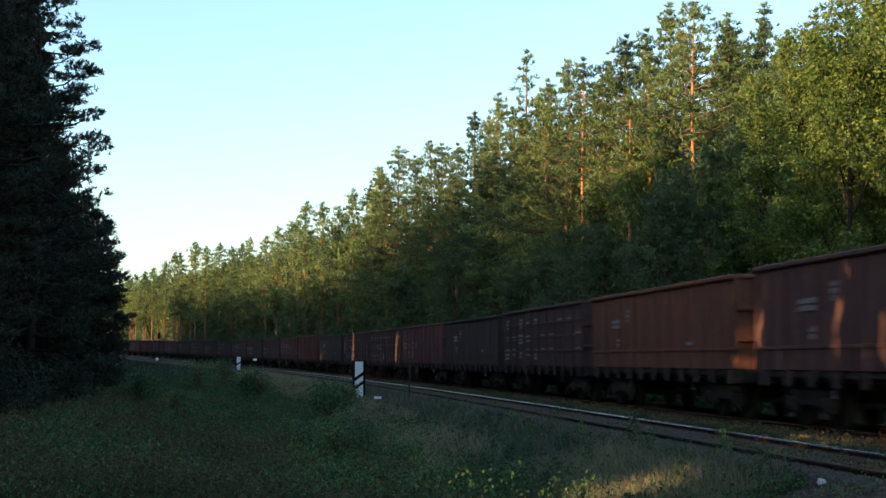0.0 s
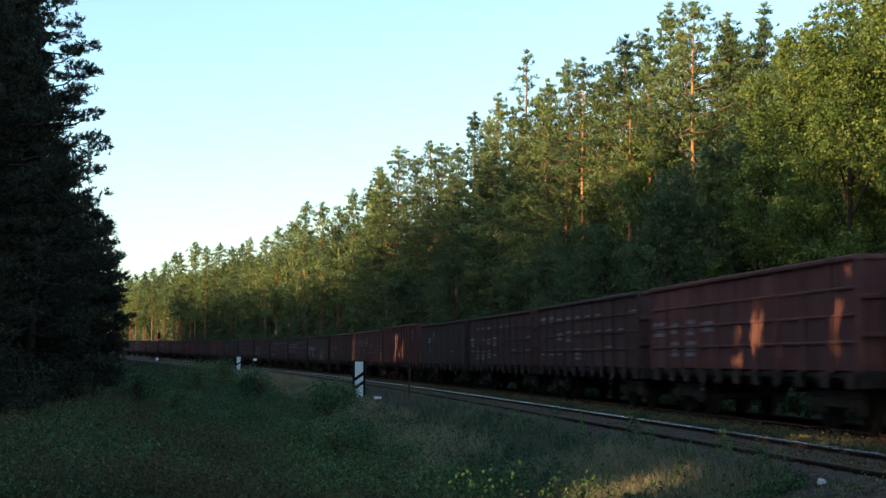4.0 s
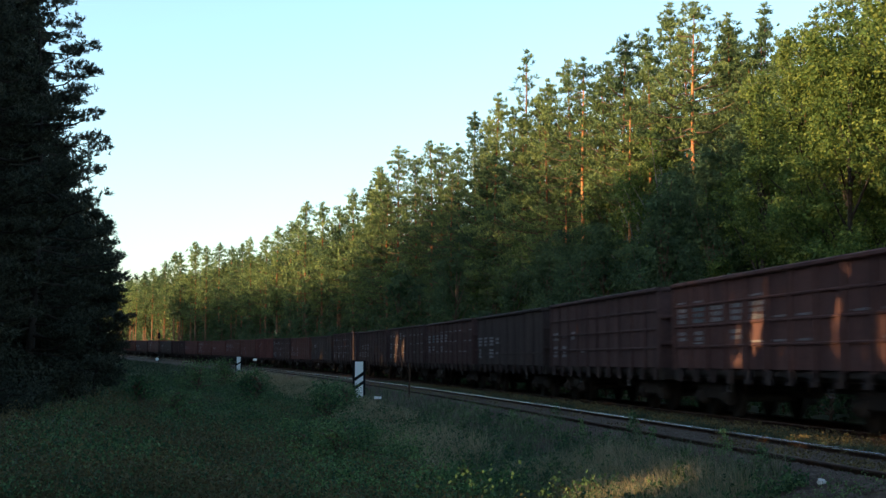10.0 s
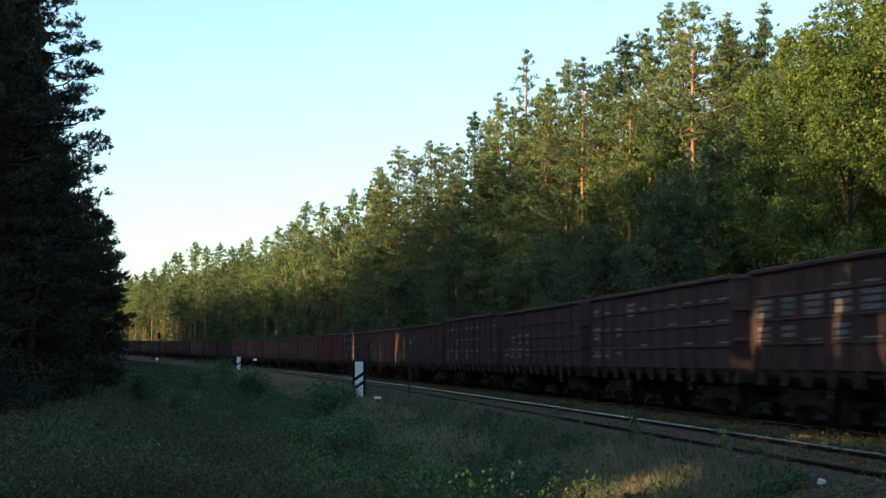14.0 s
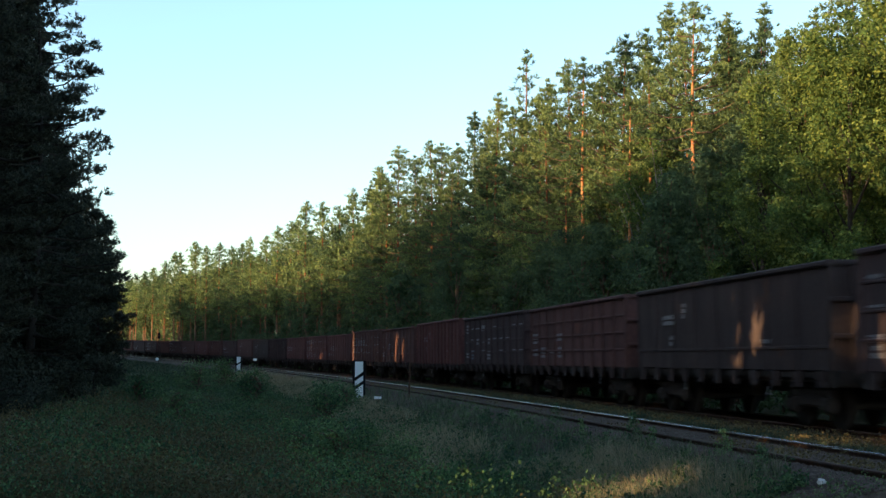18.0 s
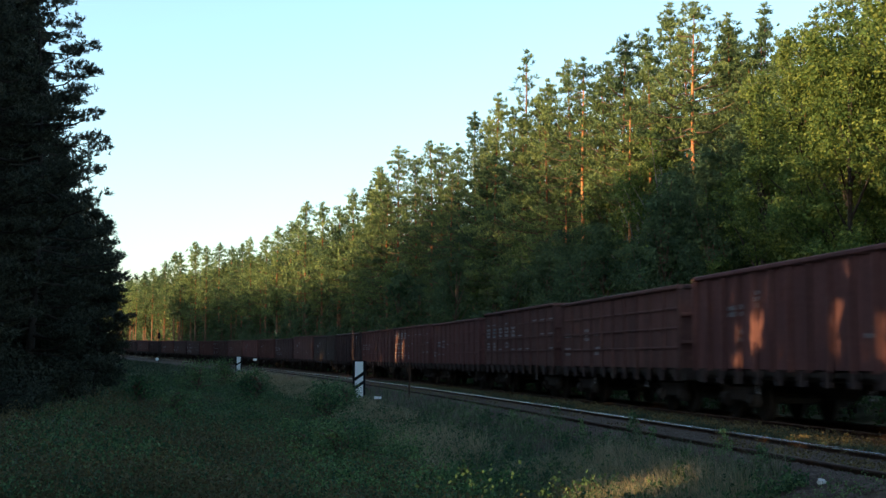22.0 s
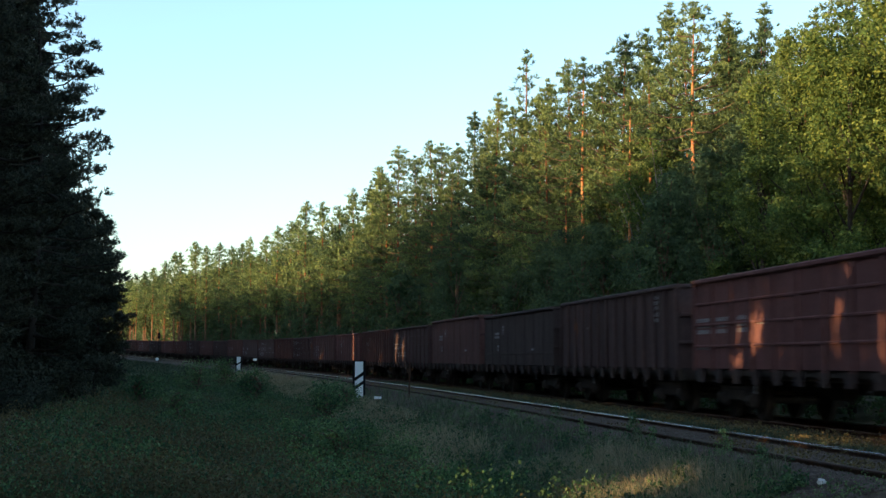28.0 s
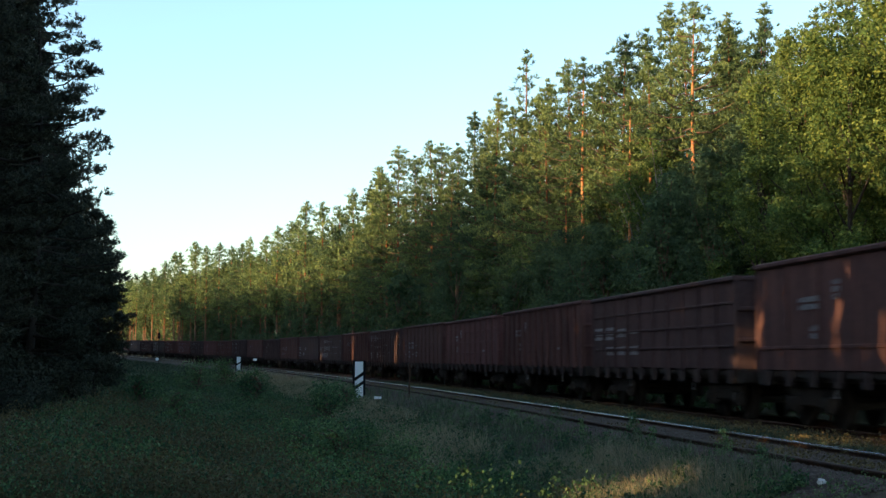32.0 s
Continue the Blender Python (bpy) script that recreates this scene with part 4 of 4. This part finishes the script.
def west_pine(k, x, y, h, wide):
    """One pine in shade-dark needles; those in the cut sun openings are left out."""
    close = x > -9 and 40 < y < 60
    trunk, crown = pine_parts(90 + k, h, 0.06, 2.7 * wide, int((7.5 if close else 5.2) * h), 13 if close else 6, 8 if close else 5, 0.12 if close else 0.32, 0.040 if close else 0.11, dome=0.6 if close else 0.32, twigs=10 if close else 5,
                              clump=0.40 if close else 0.5, material=PINE_SHADE, bark=DARK_BARK, bare=0, rise=(-0.15, 0.2), vary=(0.66, 1.08), inner=0.4 if close else 0.2)
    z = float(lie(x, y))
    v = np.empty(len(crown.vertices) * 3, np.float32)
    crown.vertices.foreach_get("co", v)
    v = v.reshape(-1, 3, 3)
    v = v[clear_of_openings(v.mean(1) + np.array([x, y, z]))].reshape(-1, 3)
    tree = tagged(new("pine_tree"), "pine in shade-dark needles with boughs down to the ground", "tree", "trees of the western wood")
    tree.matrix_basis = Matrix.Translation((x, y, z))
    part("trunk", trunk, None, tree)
    part("crown", array_mesh("crown", v, np.arange(len(v)).reshape(-1, 3), [PINE_SHADE]), None, tree)


for k, (x, y, h, wide) in enumerate(WEST):
    west_pine(k, x, y, h, wide)


# undergrowth added with the shade under the pines put into its colour
SHADE_BUSHES = [broad_parts(95 + i, 1.7, 1.2, 260, 16, 0.075, PINE_SHADE, DARK_BARK, 0.02) for i in range(2)]
for k, (x, y, sc) in enumerate([(-6.2, 43.0, 0.9), (-7.3, 42.0, 1.1), (-8.3, 41.0, 1.2), (-9.4, 40.0, 1.2), (-5.2, 45.5, 0.75), (-7.9, 44.5, 1.2), (-10.4, 38.5, 1.3), (-6.6, 40.5, 0.7)]):
    plant_tree("shade_bush", SHADE_BUSHES[k % 2], x, y, k * 1.1, sc, "low undergrowth bush in shade-dark colour under the western pines", "bush", "junipers under the pines")


def west_wood():
    """Deep wood towards the sun; height and cut holes shape the shade in view."""
    rng = np.random.default_rng(3)
    n = 90000
    # runs on out of view, past the camera, to shade train and verge
    y = rng.uniform(-18, 400, n)
    edge = np.minimum(np.minimum(-8.6, -np.interp(y, [110, 160], [0.13, 0.10]) * y - 1.5), NEAR_X + swing(y) - 14)
    x = edge - rng.uniform(0, 1, n) ** 1.2 * 30
    # top rises and dips so that the shade edge fits the camera's view
    top = 17.6 + 1.4 * np.sin(y * 0.7 + x * 0.4) + 1.0 * np.sin(y * 0.23) - 3.4 * np.clip(1 - np.abs(y - 30) / 9.5, 0, 0.6) / 0.6 + 1.6 * np.clip(1 - np.abs(y - 48) / 12, 0, 0.6) / 0.6 + 6.3 * np.clip((y - 64) / 15, 0, 1) - 5.5 * np.clip((y - 112) / 40, 0, 1) - 13 * np.clip((y - 297) / 10, 0, 1)
    z = rng.uniform(0, 1, n) ** 0.9 * top
    p = np.stack([x, y, z + lie(x, y)], 1)
    p = p[clear_of_openings(p, 0.2)]
    v, f = leaves(rng, p, 4, 0.5, 0.7)
    k = clear_of_openings(v.reshape(-1, 4, 3).mean(1), 0.14)
    v = v.reshape(-1, 4, 3)[k].reshape(-1, 3)
    f = np.arange(len(v)).reshape(-1, 4)
    stuff = tagged(new("western_wood"), "deep pine wood in shade-dark needles, shaped to cast shade on the line", "woodland", kind="stuff")
    part("crowns", array_mesh("crowns", v, f, [PINE_SHADE]), None, stuff)
    s = Shape()
    r = random.Random(8)
    for k in range(220):
        yy = r.uniform(-18, 330)
        xx = min(-9.0, -0.1 * yy - 2, NEAR_X + float(swing(yy)) - 15) - r.uniform(0, 30)
        if not clear_of_openings(np.array([(xx, yy, k * 0.5) for k in range(30)]), 0.25).all():
            continue
        z0 = float(lie(xx, yy))
        s.tube([(xx, yy, z0 - 0.3), (xx + r.uniform(-.3, .3), yy, z0 + r.uniform(12, 15))], [0.17, 0.07], 6, False)
    part("trunks", s, BARK, stuff)


west_wood()


# ---- verge: grass, weeds and stones ----
def verge():
    rng = np.random.default_rng(11)

    def scatter(n, y0, y1, u0, u1, power=1.6):
        y = y0 + (y1 - y0) * rng.uniform(0, 1, n) ** power
        u = rng.uniform(u0, u1, n)
        x = NEAR_X + u + swing(y)
        return x, y, u

    def patch(x, y):
        return np.sin(x * 0.8 + 2 * np.sin(y * 0.17)) * np.sin(y * 0.23 + x * 0.3)

    def blade_field(name, label, n, per, hgt, wid, material, y0, y1, u0, u1, keep, power=1.6):
        x, y, u = scatter(n, y0, y1, u0, u1, power)
        k = keep(x, y, u)
        x, y = x[k], y[k]
        c = np.stack([x, y, lie(x, y) - 0.02], 1)
        c = np.repeat(c, per, 0)
        c[:, :2] += rng.normal(size=(len(c), 2)) * 0.07
        lean = rng.normal(size=(len(c), 2)) * 0.36
        h = hgt * rng.uniform(0.5, 1.35, len(c))
        ang = rng.uniform(0, 6.28, len(c))
        w = wid * (0.3 + c[:, 1] / 40)
        side = np.stack([np.cos(ang) * w, np.sin(ang) * w, 0 * ang], 1)
        mid = c + np.stack([lean[:, 0] * h * 0.4, lean[:, 1] * h * 0.4, h * 0.6], 1)
        tip = c + np.stack([lean[:, 0] * h * 1.2, lean[:, 1] * h * 1.2, h * (1 - 0.2 * np.abs(lean[:, 0]))], 1)
        v = np.stack([c - side, c + side, mid + side * 0.8, mid - side * 0.8, tip + side * 0.1, tip - side * 0.1], 1).reshape(-1, 3)
        f = (np.array([(0, 1, 2, 3), (3, 2, 4, 5)])[None] + 6 * np.arange(len(c))[:, None, None]).reshape(-1, 4)
        me = array_mesh(name, v, f, [material])
        tagged(new(name, me), label, "grass", kind="stuff")

    blade_field("grass", "rough green grass on the verge", 40000, 5, 0.36, 0.0066, GRASS, 17.5, 110, -19, -1.5, lambda x, y, u: (patch(x, y) > -0.8) & ~((u < -11.6 + 0.6 * np.sin(y)) & (y > 28) & (y < 43)) & ((u < -4.6) | (y < 26) | (rng.uniform(0, 1, len(u)) < 0.45)) & ((u < -2.5 + 0.5 * np.sin(y * 1.3)) | (rng.uniform(0, 1, len(u)) < 0.6)))
    blade_field("far_grass", "grass along the far verge", 12000, 3, 0.40, 0.016, GRASS, 90, 300, -26, -2.6, lambda x, y, u: u > -20, 1.2)
    blade_field("dry_grass", "pale dry grass in tufts on the verge", 26000, 5, 0.55, 0.0060, DRY, 26, 140, -5.3, -2.2, lambda x, y, u: (patch(x + 3, y) > -0.5) & ((u < -3.2) | (y > 72)) & (u > -5.2 + 0.5 * np.sin(y * 0.5)) & (rng.uniform(0, 1, len(u)) < np.clip((y - 36) / 12, 0.14, 1)))
    blade_field("track_grass", "weeds between the two tracks", 11000, 5, 0.13, 0.007, GRASS, 16, 90, 1.15, 3.1, lambda x, y, u: patch(x, y * 2) > -0.5)
    blade_field("tall_dry_grass", "tall dry yellow grass by the line", 1500, 6, 0.38, 0.0032, DRY, 17, 25, -3.9, -1.9, lambda x, y, u: patch(x, y) > -0.6, 1.0)
    # mossy leaves between the rails
    x, y, u = scatter(3600, 15, 80, -0.6, 3.1)
    k = ((patch(x * 2, y * 2) > -0.1) & (u < 0.3)) | (u > 1.15)
    x, y = x[k], y[k]
    c = np.stack([x, y, lie(x, y) + np.where(np.abs(x - NEAR_X - swing(y)) < 1.15, -0.01, 0.06) + rng.uniform(0.01, 0.06, len(x))], 1)
    v, f = leaves(rng, c, 9, 0.06, 0.04)
    tagged(new("track_weeds", array_mesh("track_weeds", v, f, [BROWN_WEED])), "low leafy weeds on the ballast between the rails", "weeds", kind="stuff")

    def mounds(name, label, n, y0, y1, u0, u1, tall, material, per, size):
        """Rounded clumps of leafy weeds."""
        x, y, u = scatter(n, y0, y1, u0, u1, 1.3)
        r = rng.uniform(0.35, 1.0, n) * tall
        d = rng.normal(size=(n, per, 3))
        d /= np.linalg.norm(d, axis=2)[:, :, None]
        d[:, :, 2] = np.abs(d[:, :, 2])
        p = np.stack([x, y, lie(x, y)], 1)[:, None] + d * r[:, None, None] * np.array([1.2, 1.2, 1.0]) * rng.uniform(0.6, 1.05, (n, per, 1))
        v, f = leaves(rng, p.reshape(-1, 3), 4, 0.06, size)
        tagged(new(name, array_mesh(name, v, f, [material])), label, "weeds", kind="stuff")

    mounds("weed_clumps", "rounded clumps of green weeds in the ditch", 300, 17, 100, -13, -3.9, 0.95, HERB, 110, 0.046)
    mounds("fresh_weed_clumps", "bright green leafy weeds in the ditch", 120, 20, 40, -7.6, -4.3, 0.6, FRESH, 110, 0.045)
    mounds("withered_weed_clumps", "withered brown weeds in the ditch", 45, 31, 41, -9.4, -6.8, 0.5, BROWN_WEED, 90, 0.045)
    mounds("brown_weed_clumps", "clumps of browning weeds near the western wood", 200, 17, 60, -15, -5, 0.75, BROWN_WEED, 100, 0.042)
    mounds("brown_ferns", "browning fern clumps in the grass by the western wood", 190, 16.5, 32, -15.5, -7.5, 0.85, BROWN_WEED, 120, 0.040)
    mounds("heather", "pale lilac heather near the western wood", 14, 22.5, 28.5, -12.5, -11.3, 0.32, LILAC, 90, 0.032)
    # broad-leaved weeds
    x, y, u = scatter(7000, 15, 110, -13, -2.6)
    k = (patch(x * 1.7 + 7, y * 1.7 + 3) > 0.12) & ((u < -4.8) | (rng.uniform(0, 1, len(u)) < 0.12))
    x, y = x[k], y[k]
    c = np.stack([x, y, lie(x, y) + rng.uniform(0.05, 0.45, len(x))], 1)
    v, f = leaves(rng, c, 20, 0.16, 0.036)
    tagged(new("weeds", array_mesh("weeds", v, f, [HERB])), "low leafy green weeds in the ditch", "weeds", kind="stuff")
    # upright leafy plants beside the rail and in the dry grass
    n = 1100
    x, y, u = scatter(n, 16.5, 48, -5.2, -1.5, 1.5)
    tall = rng.uniform(0.12, 0.5, n) * np.clip(-u / 3.5, 0.45, 1)
    t = rng.uniform(0, 1, (n, 9))
    lean = rng.normal(size=(n, 1, 2)) * 0.15
    p = np.stack([x[:, None] + lean[:, :, 0] * t * tall[:, None], y[:, None] + lean[:, :, 1] * t * tall[:, None], lie(x, y)[:, None] + t * tall[:, None]], 2)
    v, f = leaves(rng, p.reshape(-1, 3), 4, 0.045, 0.042)
    tagged(new("upright_weeds", array_mesh("upright_weeds", v, f, [HERB])), "upright leafy green weeds along the near rail", "weeds", kind="stuff")
    for k in range(9):      # taller weeds that stand singly by the rail
        yy, uu = (18.2, 20.4, 22.6, 25.1, 27.9, 19.3, 23.8, 31.0, 34.5)[k], (-1.5, -1.25, -1.7, -1.3, -1.6, -2.3, -2.5, -1.4, -1.7)[k]
        x0 = NEAR_X + uu
        t = rng.uniform(0.05, 1, 46)
        a = rng.uniform(0, 6.28, 46)
        q = np.stack([x0 + 0.13 * (1.1 - t) * np.cos(a), yy + 0.13 * (1.1 - t) * np.sin(a), float(lie(x0, yy)) + t * (0.36 + 0.06 * (k % 4))], 1)
        v, f = leaves(rng, q, 5, 0.035, 0.036)
        stem = Shape().tube([(x0, yy, float(lie(x0, yy)) - 0.03), (x0, yy, float(lie(x0, yy)) + 0.36 + 0.06 * (k % 4))], [0.006, 0.003], 5)
        herb = tagged(new("tall_weed"), "tall leafy green weed beside the rusty rail", "plant", "tall weeds by the rail")
        part("stem", stem, HERB, herb)
        part("leaves", array_mesh("leaves", v, f, [HERB]), None, herb)
    # small flat weeds on the ballast shoulder
    x, y, u = scatter(2400, 15, 70, -3.1, -0.95, 1.4)
    k = patch(x * 3, y * 2) > -0.25
    x, y = x[k], y[k]
    v, f = leaves(rng, np.stack([x, y, lie(x, y) + rng.uniform(0.01, 0.09, len(x))], 1), 10, 0.08, 0.024)
    tagged(new("shoulder_weeds", array_mesh("shoulder_weeds", v, f, [HERB])), "small green weeds on the stony shoulder", "weeds", kind="stuff")
    # ballast stones
    n = 40000
    y = 15 + 70 * rng.uniform(0, 1, n) ** 1.5
    u = np.where(rng.uniform(0, 1, n) < 0.5, rng.uniform(-3.1, -0.6, n), rng.uniform(-0.9, 6.6, n))
    x = NEAR_X + u + swing(y)
    c = np.stack([x, y, lie(x, y)], 1)
    oct_ = np.array([(1, 0, 0), (-1, 0, 0), (0, 1, 0), (0, -1, 0), (0, 0, 0.7), (0, 0, -0.7)], float)
    of = np.array([(0, 2, 4), (2, 1, 4), (1, 3, 4), (3, 0, 4)])
    size = rng.uniform(0.014, 0.042, (n, 1, 1))
    v = (c[:, None, :] + oct_[None] * size * rng.uniform(0.6, 1.4, (n, 6, 1))).reshape(-1, 3)
    f = (of[None] + np.arange(n)[:, None, None] * 6).reshape(-1, 3)
    tagged(new("ballast", array_mesh("ballast", v, f, [STONE])), "loose grey-brown ballast stones between the rails", "ballast", kind="stuff")


verge()


LOW_BUSHES = [broad_parts(85 + i, 1.5, 1.1, 170, 14, 0.075, HERB, TWIG, 0.02) for i in range(2)]
for k, (x, y, sc) in enumerate([(3.7, 52, 0.8), (3.1, 49.5, 0.9), (4.3, 55, 0.7), (2.7, 46, 0.8), (2.2, 28, 0.6), (2.7, 29.5, 0.55), (1.7, 26.5, 0.6), (1.2, 30, 0.5),
                                (-1.5, 40, 0.6), (-3.0, 47, 0.8), (0.5, 60, 0.9), (-2.0, 70, 1.0), (1.0, 80, 1.0), (-1.0, 95, 1.2)]):
    plant_tree("low_bush", LOW_BUSHES[k % 2], x, y, k * 1.3, sc, "low leafy green bush in the grassy ditch", "bush", "bushes in the ditch")


plant_tree("leafy_plant", broad_parts(88, 6.2, 3.0, 50, 12, 0.45, FRESH, TWIG, 0.05), 3.42, 21.4, 0.4, 0.1, "small bright green leafy plant in a patch of sun", "plant", "")


# ---- marker boards, signal and small things by the line ----
def board(x, y, z, stripes, h, w, label):
    post = tagged(new("marker_board"), label, "railway sign", "marker boards")
    post.matrix_basis = Matrix.Translation((x, y, z)) @ Matrix.Rotation(radians(-3), 4, "Z")
    part("plate", Shape().bevel_box(-w / 2, -0.012, 0, w / 2, 0.012, h, 0.004), WHITE, post)
    edge = Shape()
    edge.box(-w / 2 - 0.11, 0.014, -0.04, w / 2 + 0.11, 0.03, h + 0.05)
    part("backing", edge, INK, post, "black border plate")
    part("pole", Shape().tube([(0, 0.07, -0.8), (0, 0.07, h)], [0.035, 0.035], 8), BLACK, post)
    for k in range(stripes):
        s = Shape()
        z0 = (0.34 if stripes > 1 else 0.5) + k * 0.40
        t, r = 0.17, 0.26
        s.v = [(-w / 2, -0.016, z0), (w / 2, -0.016, z0 + r), (w / 2, -0.016, z0 + r + t), (-w / 2, -0.016, z0 + t),
               (-w / 2, -0.0125, z0), (w / 2, -0.0125, z0 + r), (w / 2, -0.0125, z0 + r + t), (-w / 2, -0.0125, z0 + t)]
        s.f = [(0, 1, 2, 3), (7, 6, 5, 4), (0, 4, 5, 1), (1, 5, 6, 2), (2, 6, 7, 3), (3, 7, 4, 0)]
        part("stripe", s, INK, post, "black slanting stripe")
    return post


board(5.51, 64.1, -0.34, 2, 1.63, 0.37, "tall white marker board with two black slanting stripes")
board(0.1, 147, 0.30, 1, 1.40, 0.40, "tall white marker board with one black slanting stripe")


def signal_post(x, y):
    z = float(lie(x, y))
    sig = tagged(new("signal_mast"), "thin dark railway signal mast with a white plate", "railway signal")
    sig.matrix_basis = Matrix.Translation((x, y, z))
    part("mast", Shape().tube([(0, 0, -0.3), (0, 0, 4.9)], [0.07, 0.06], 8), BLACK, sig)
    part("signal_head", Shape().bevel_box(-0.22, -0.12, 4.2, 0.22, 0.1, 5.2, 0.05), INK, sig)
    part("plate", Shape().tube([(-0.25, -0.1, 0.75), (-0.25, -0.12, 0.75)], [0.28, 0.28], 16), WHITE, sig, "white round plate")
    part("ladder", Shape().box(0.12, 0, 0.2, 0.15, 0.03, 4.2).box(0.3, 0, 0.2, 0.33, 0.03, 4.2), BLACK, sig)


signal_post(-13.2, 241)


def small_sign(x, y, z, top, w, h, label):
    sgn = tagged(new("marker_post"), label, "railway sign")
    sgn.matrix_basis = Matrix.Translation((x, y, z))
    part("pole", Shape().tube([(0, 0.03, -0.4), (0, 0.03, top)], [0.03, 0.03], 6), BLACK, sgn)
    part("plate", Shape().bevel_box(-w / 2, -0.02, top - h, w / 2, 0.0, top, 0.006), WHITE, sgn)


small_sign(5.44, 54.7, float(lie(5.44, 54.7)), 0.62, 0.28, 0.1, "small white marker plate on a low post in dry grass")
small_sign(1.57, 130.0, float(lie(1.57, 130.0)), 1.95, 0.34, 0.22, "white marker plate on a thin post beside the line")


def rusty_post(x, y):
    """A leaning steel post, half sunk in the grass, with bent rods for dead branches."""
    post = tagged(new("rusty_post"), "dark rusty steel post with dead branches in the grass", "post")
    post.matrix_basis = Matrix.Translation((x, y, float(lie(x, y)))) @ Matrix.Rotation(radians(1.5), 4, "Y")
    part("pole", Shape().bevel_box(-0.035, -0.03, -0.3, 0.035, 0.03, 1.45, 0.01), RAIL_RUST, post)
    part("stay", Shape().tube([(0.0, -0.035, 0.95), (-0.14, -0.05, 1.2), (-0.24, -0.05, 1.42), (-0.2, -0.05, 1.55)], [0.02, 0.018, 0.016, 0.01], 6), RAIL_RUST, post)
    part("hook", Shape().tube([(0.0, -0.035, 0.7), (-0.16, -0.05, 0.86), (-0.3, -0.05, 0.8)], [0.018, 0.016, 0.01], 6), RAIL_RUST, post)


rusty_post(6.78, 55.6)


def loose_stone(x, y, size, seed, label):
    rng = random.Random(seed)
    bm = bmesh.new()
    bmesh.ops.create_icosphere(bm, subdivisions=2, radius=size)
    for v in bm.verts:
        v.co *= rng.uniform(0.8, 1.12)
        v.co.z *= 0.75
    me = bpy.data.meshes.new("stone")
    bm.to_mesh(me)
    bm.free()
    me.materials.append(PALE)
    ob = tagged(new("stone", me), label, "stone")
    ob.matrix_basis = Matrix.Translation((x, y, float(lie(x, y)) + size * 0.4))


loose_stone(7.06, 16.35, 0.06, 1, "pale stone beside the near rail")
# this stone is added in place of a sunlit patch seen beneath the wagons
loose_stone(16.4, 57.8, 0.2, 2, "pale stone put in for sunlit ground behind the train")


# ---- motion of the train ----
def head(t):
    """Arc length of the train's reference coupling at t seconds."""
    return 29.517 - 12.158 * t + 0.009549 * t * t


def wagon_pose(n, t):
    mid = head(t) + PITCH_LEN * (n - 0.5)
    a, b = on_line(mid - 4.5, TRACKS), on_line(mid + 4.5, TRACKS)
    d = b - a
    return Matrix.Translation((a + b) / 2) @ Matrix.Rotation(math.atan2(-d.x, d.y), 4, "Z") @ Matrix.Rotation(math.atan2(d.z, math.hypot(d.x, d.y)), 4, "X")


def motions():
    for n, wagon, sets in TRAIN:
        walk(wagon, [(t, wagon_pose(n, t)) for t in range(33)])
        # the wheels turn while the wagon runs past
        steps = [k for k in range(961) if 10 < head(k / FPS) + PITCH_LEN * (n - 0.5) < 62]
        if not steps:
            continue
        for wheels, ay in sets:
            rows, first = [], head(steps[0] / FPS)
            turns = [(0, 0.0)] if steps[0] else []
            turns += [(k, (first - head(k / FPS)) / 0.46) for k in steps]
            if steps[-1] < 960:
                turns.append((960, turns[-1][1]))
            walk(wheels, [(k / FPS, Matrix.Translation((0, ay, 0.46)) @ Matrix.Rotation(a, 4, "X")) for k, a in turns])


motions()
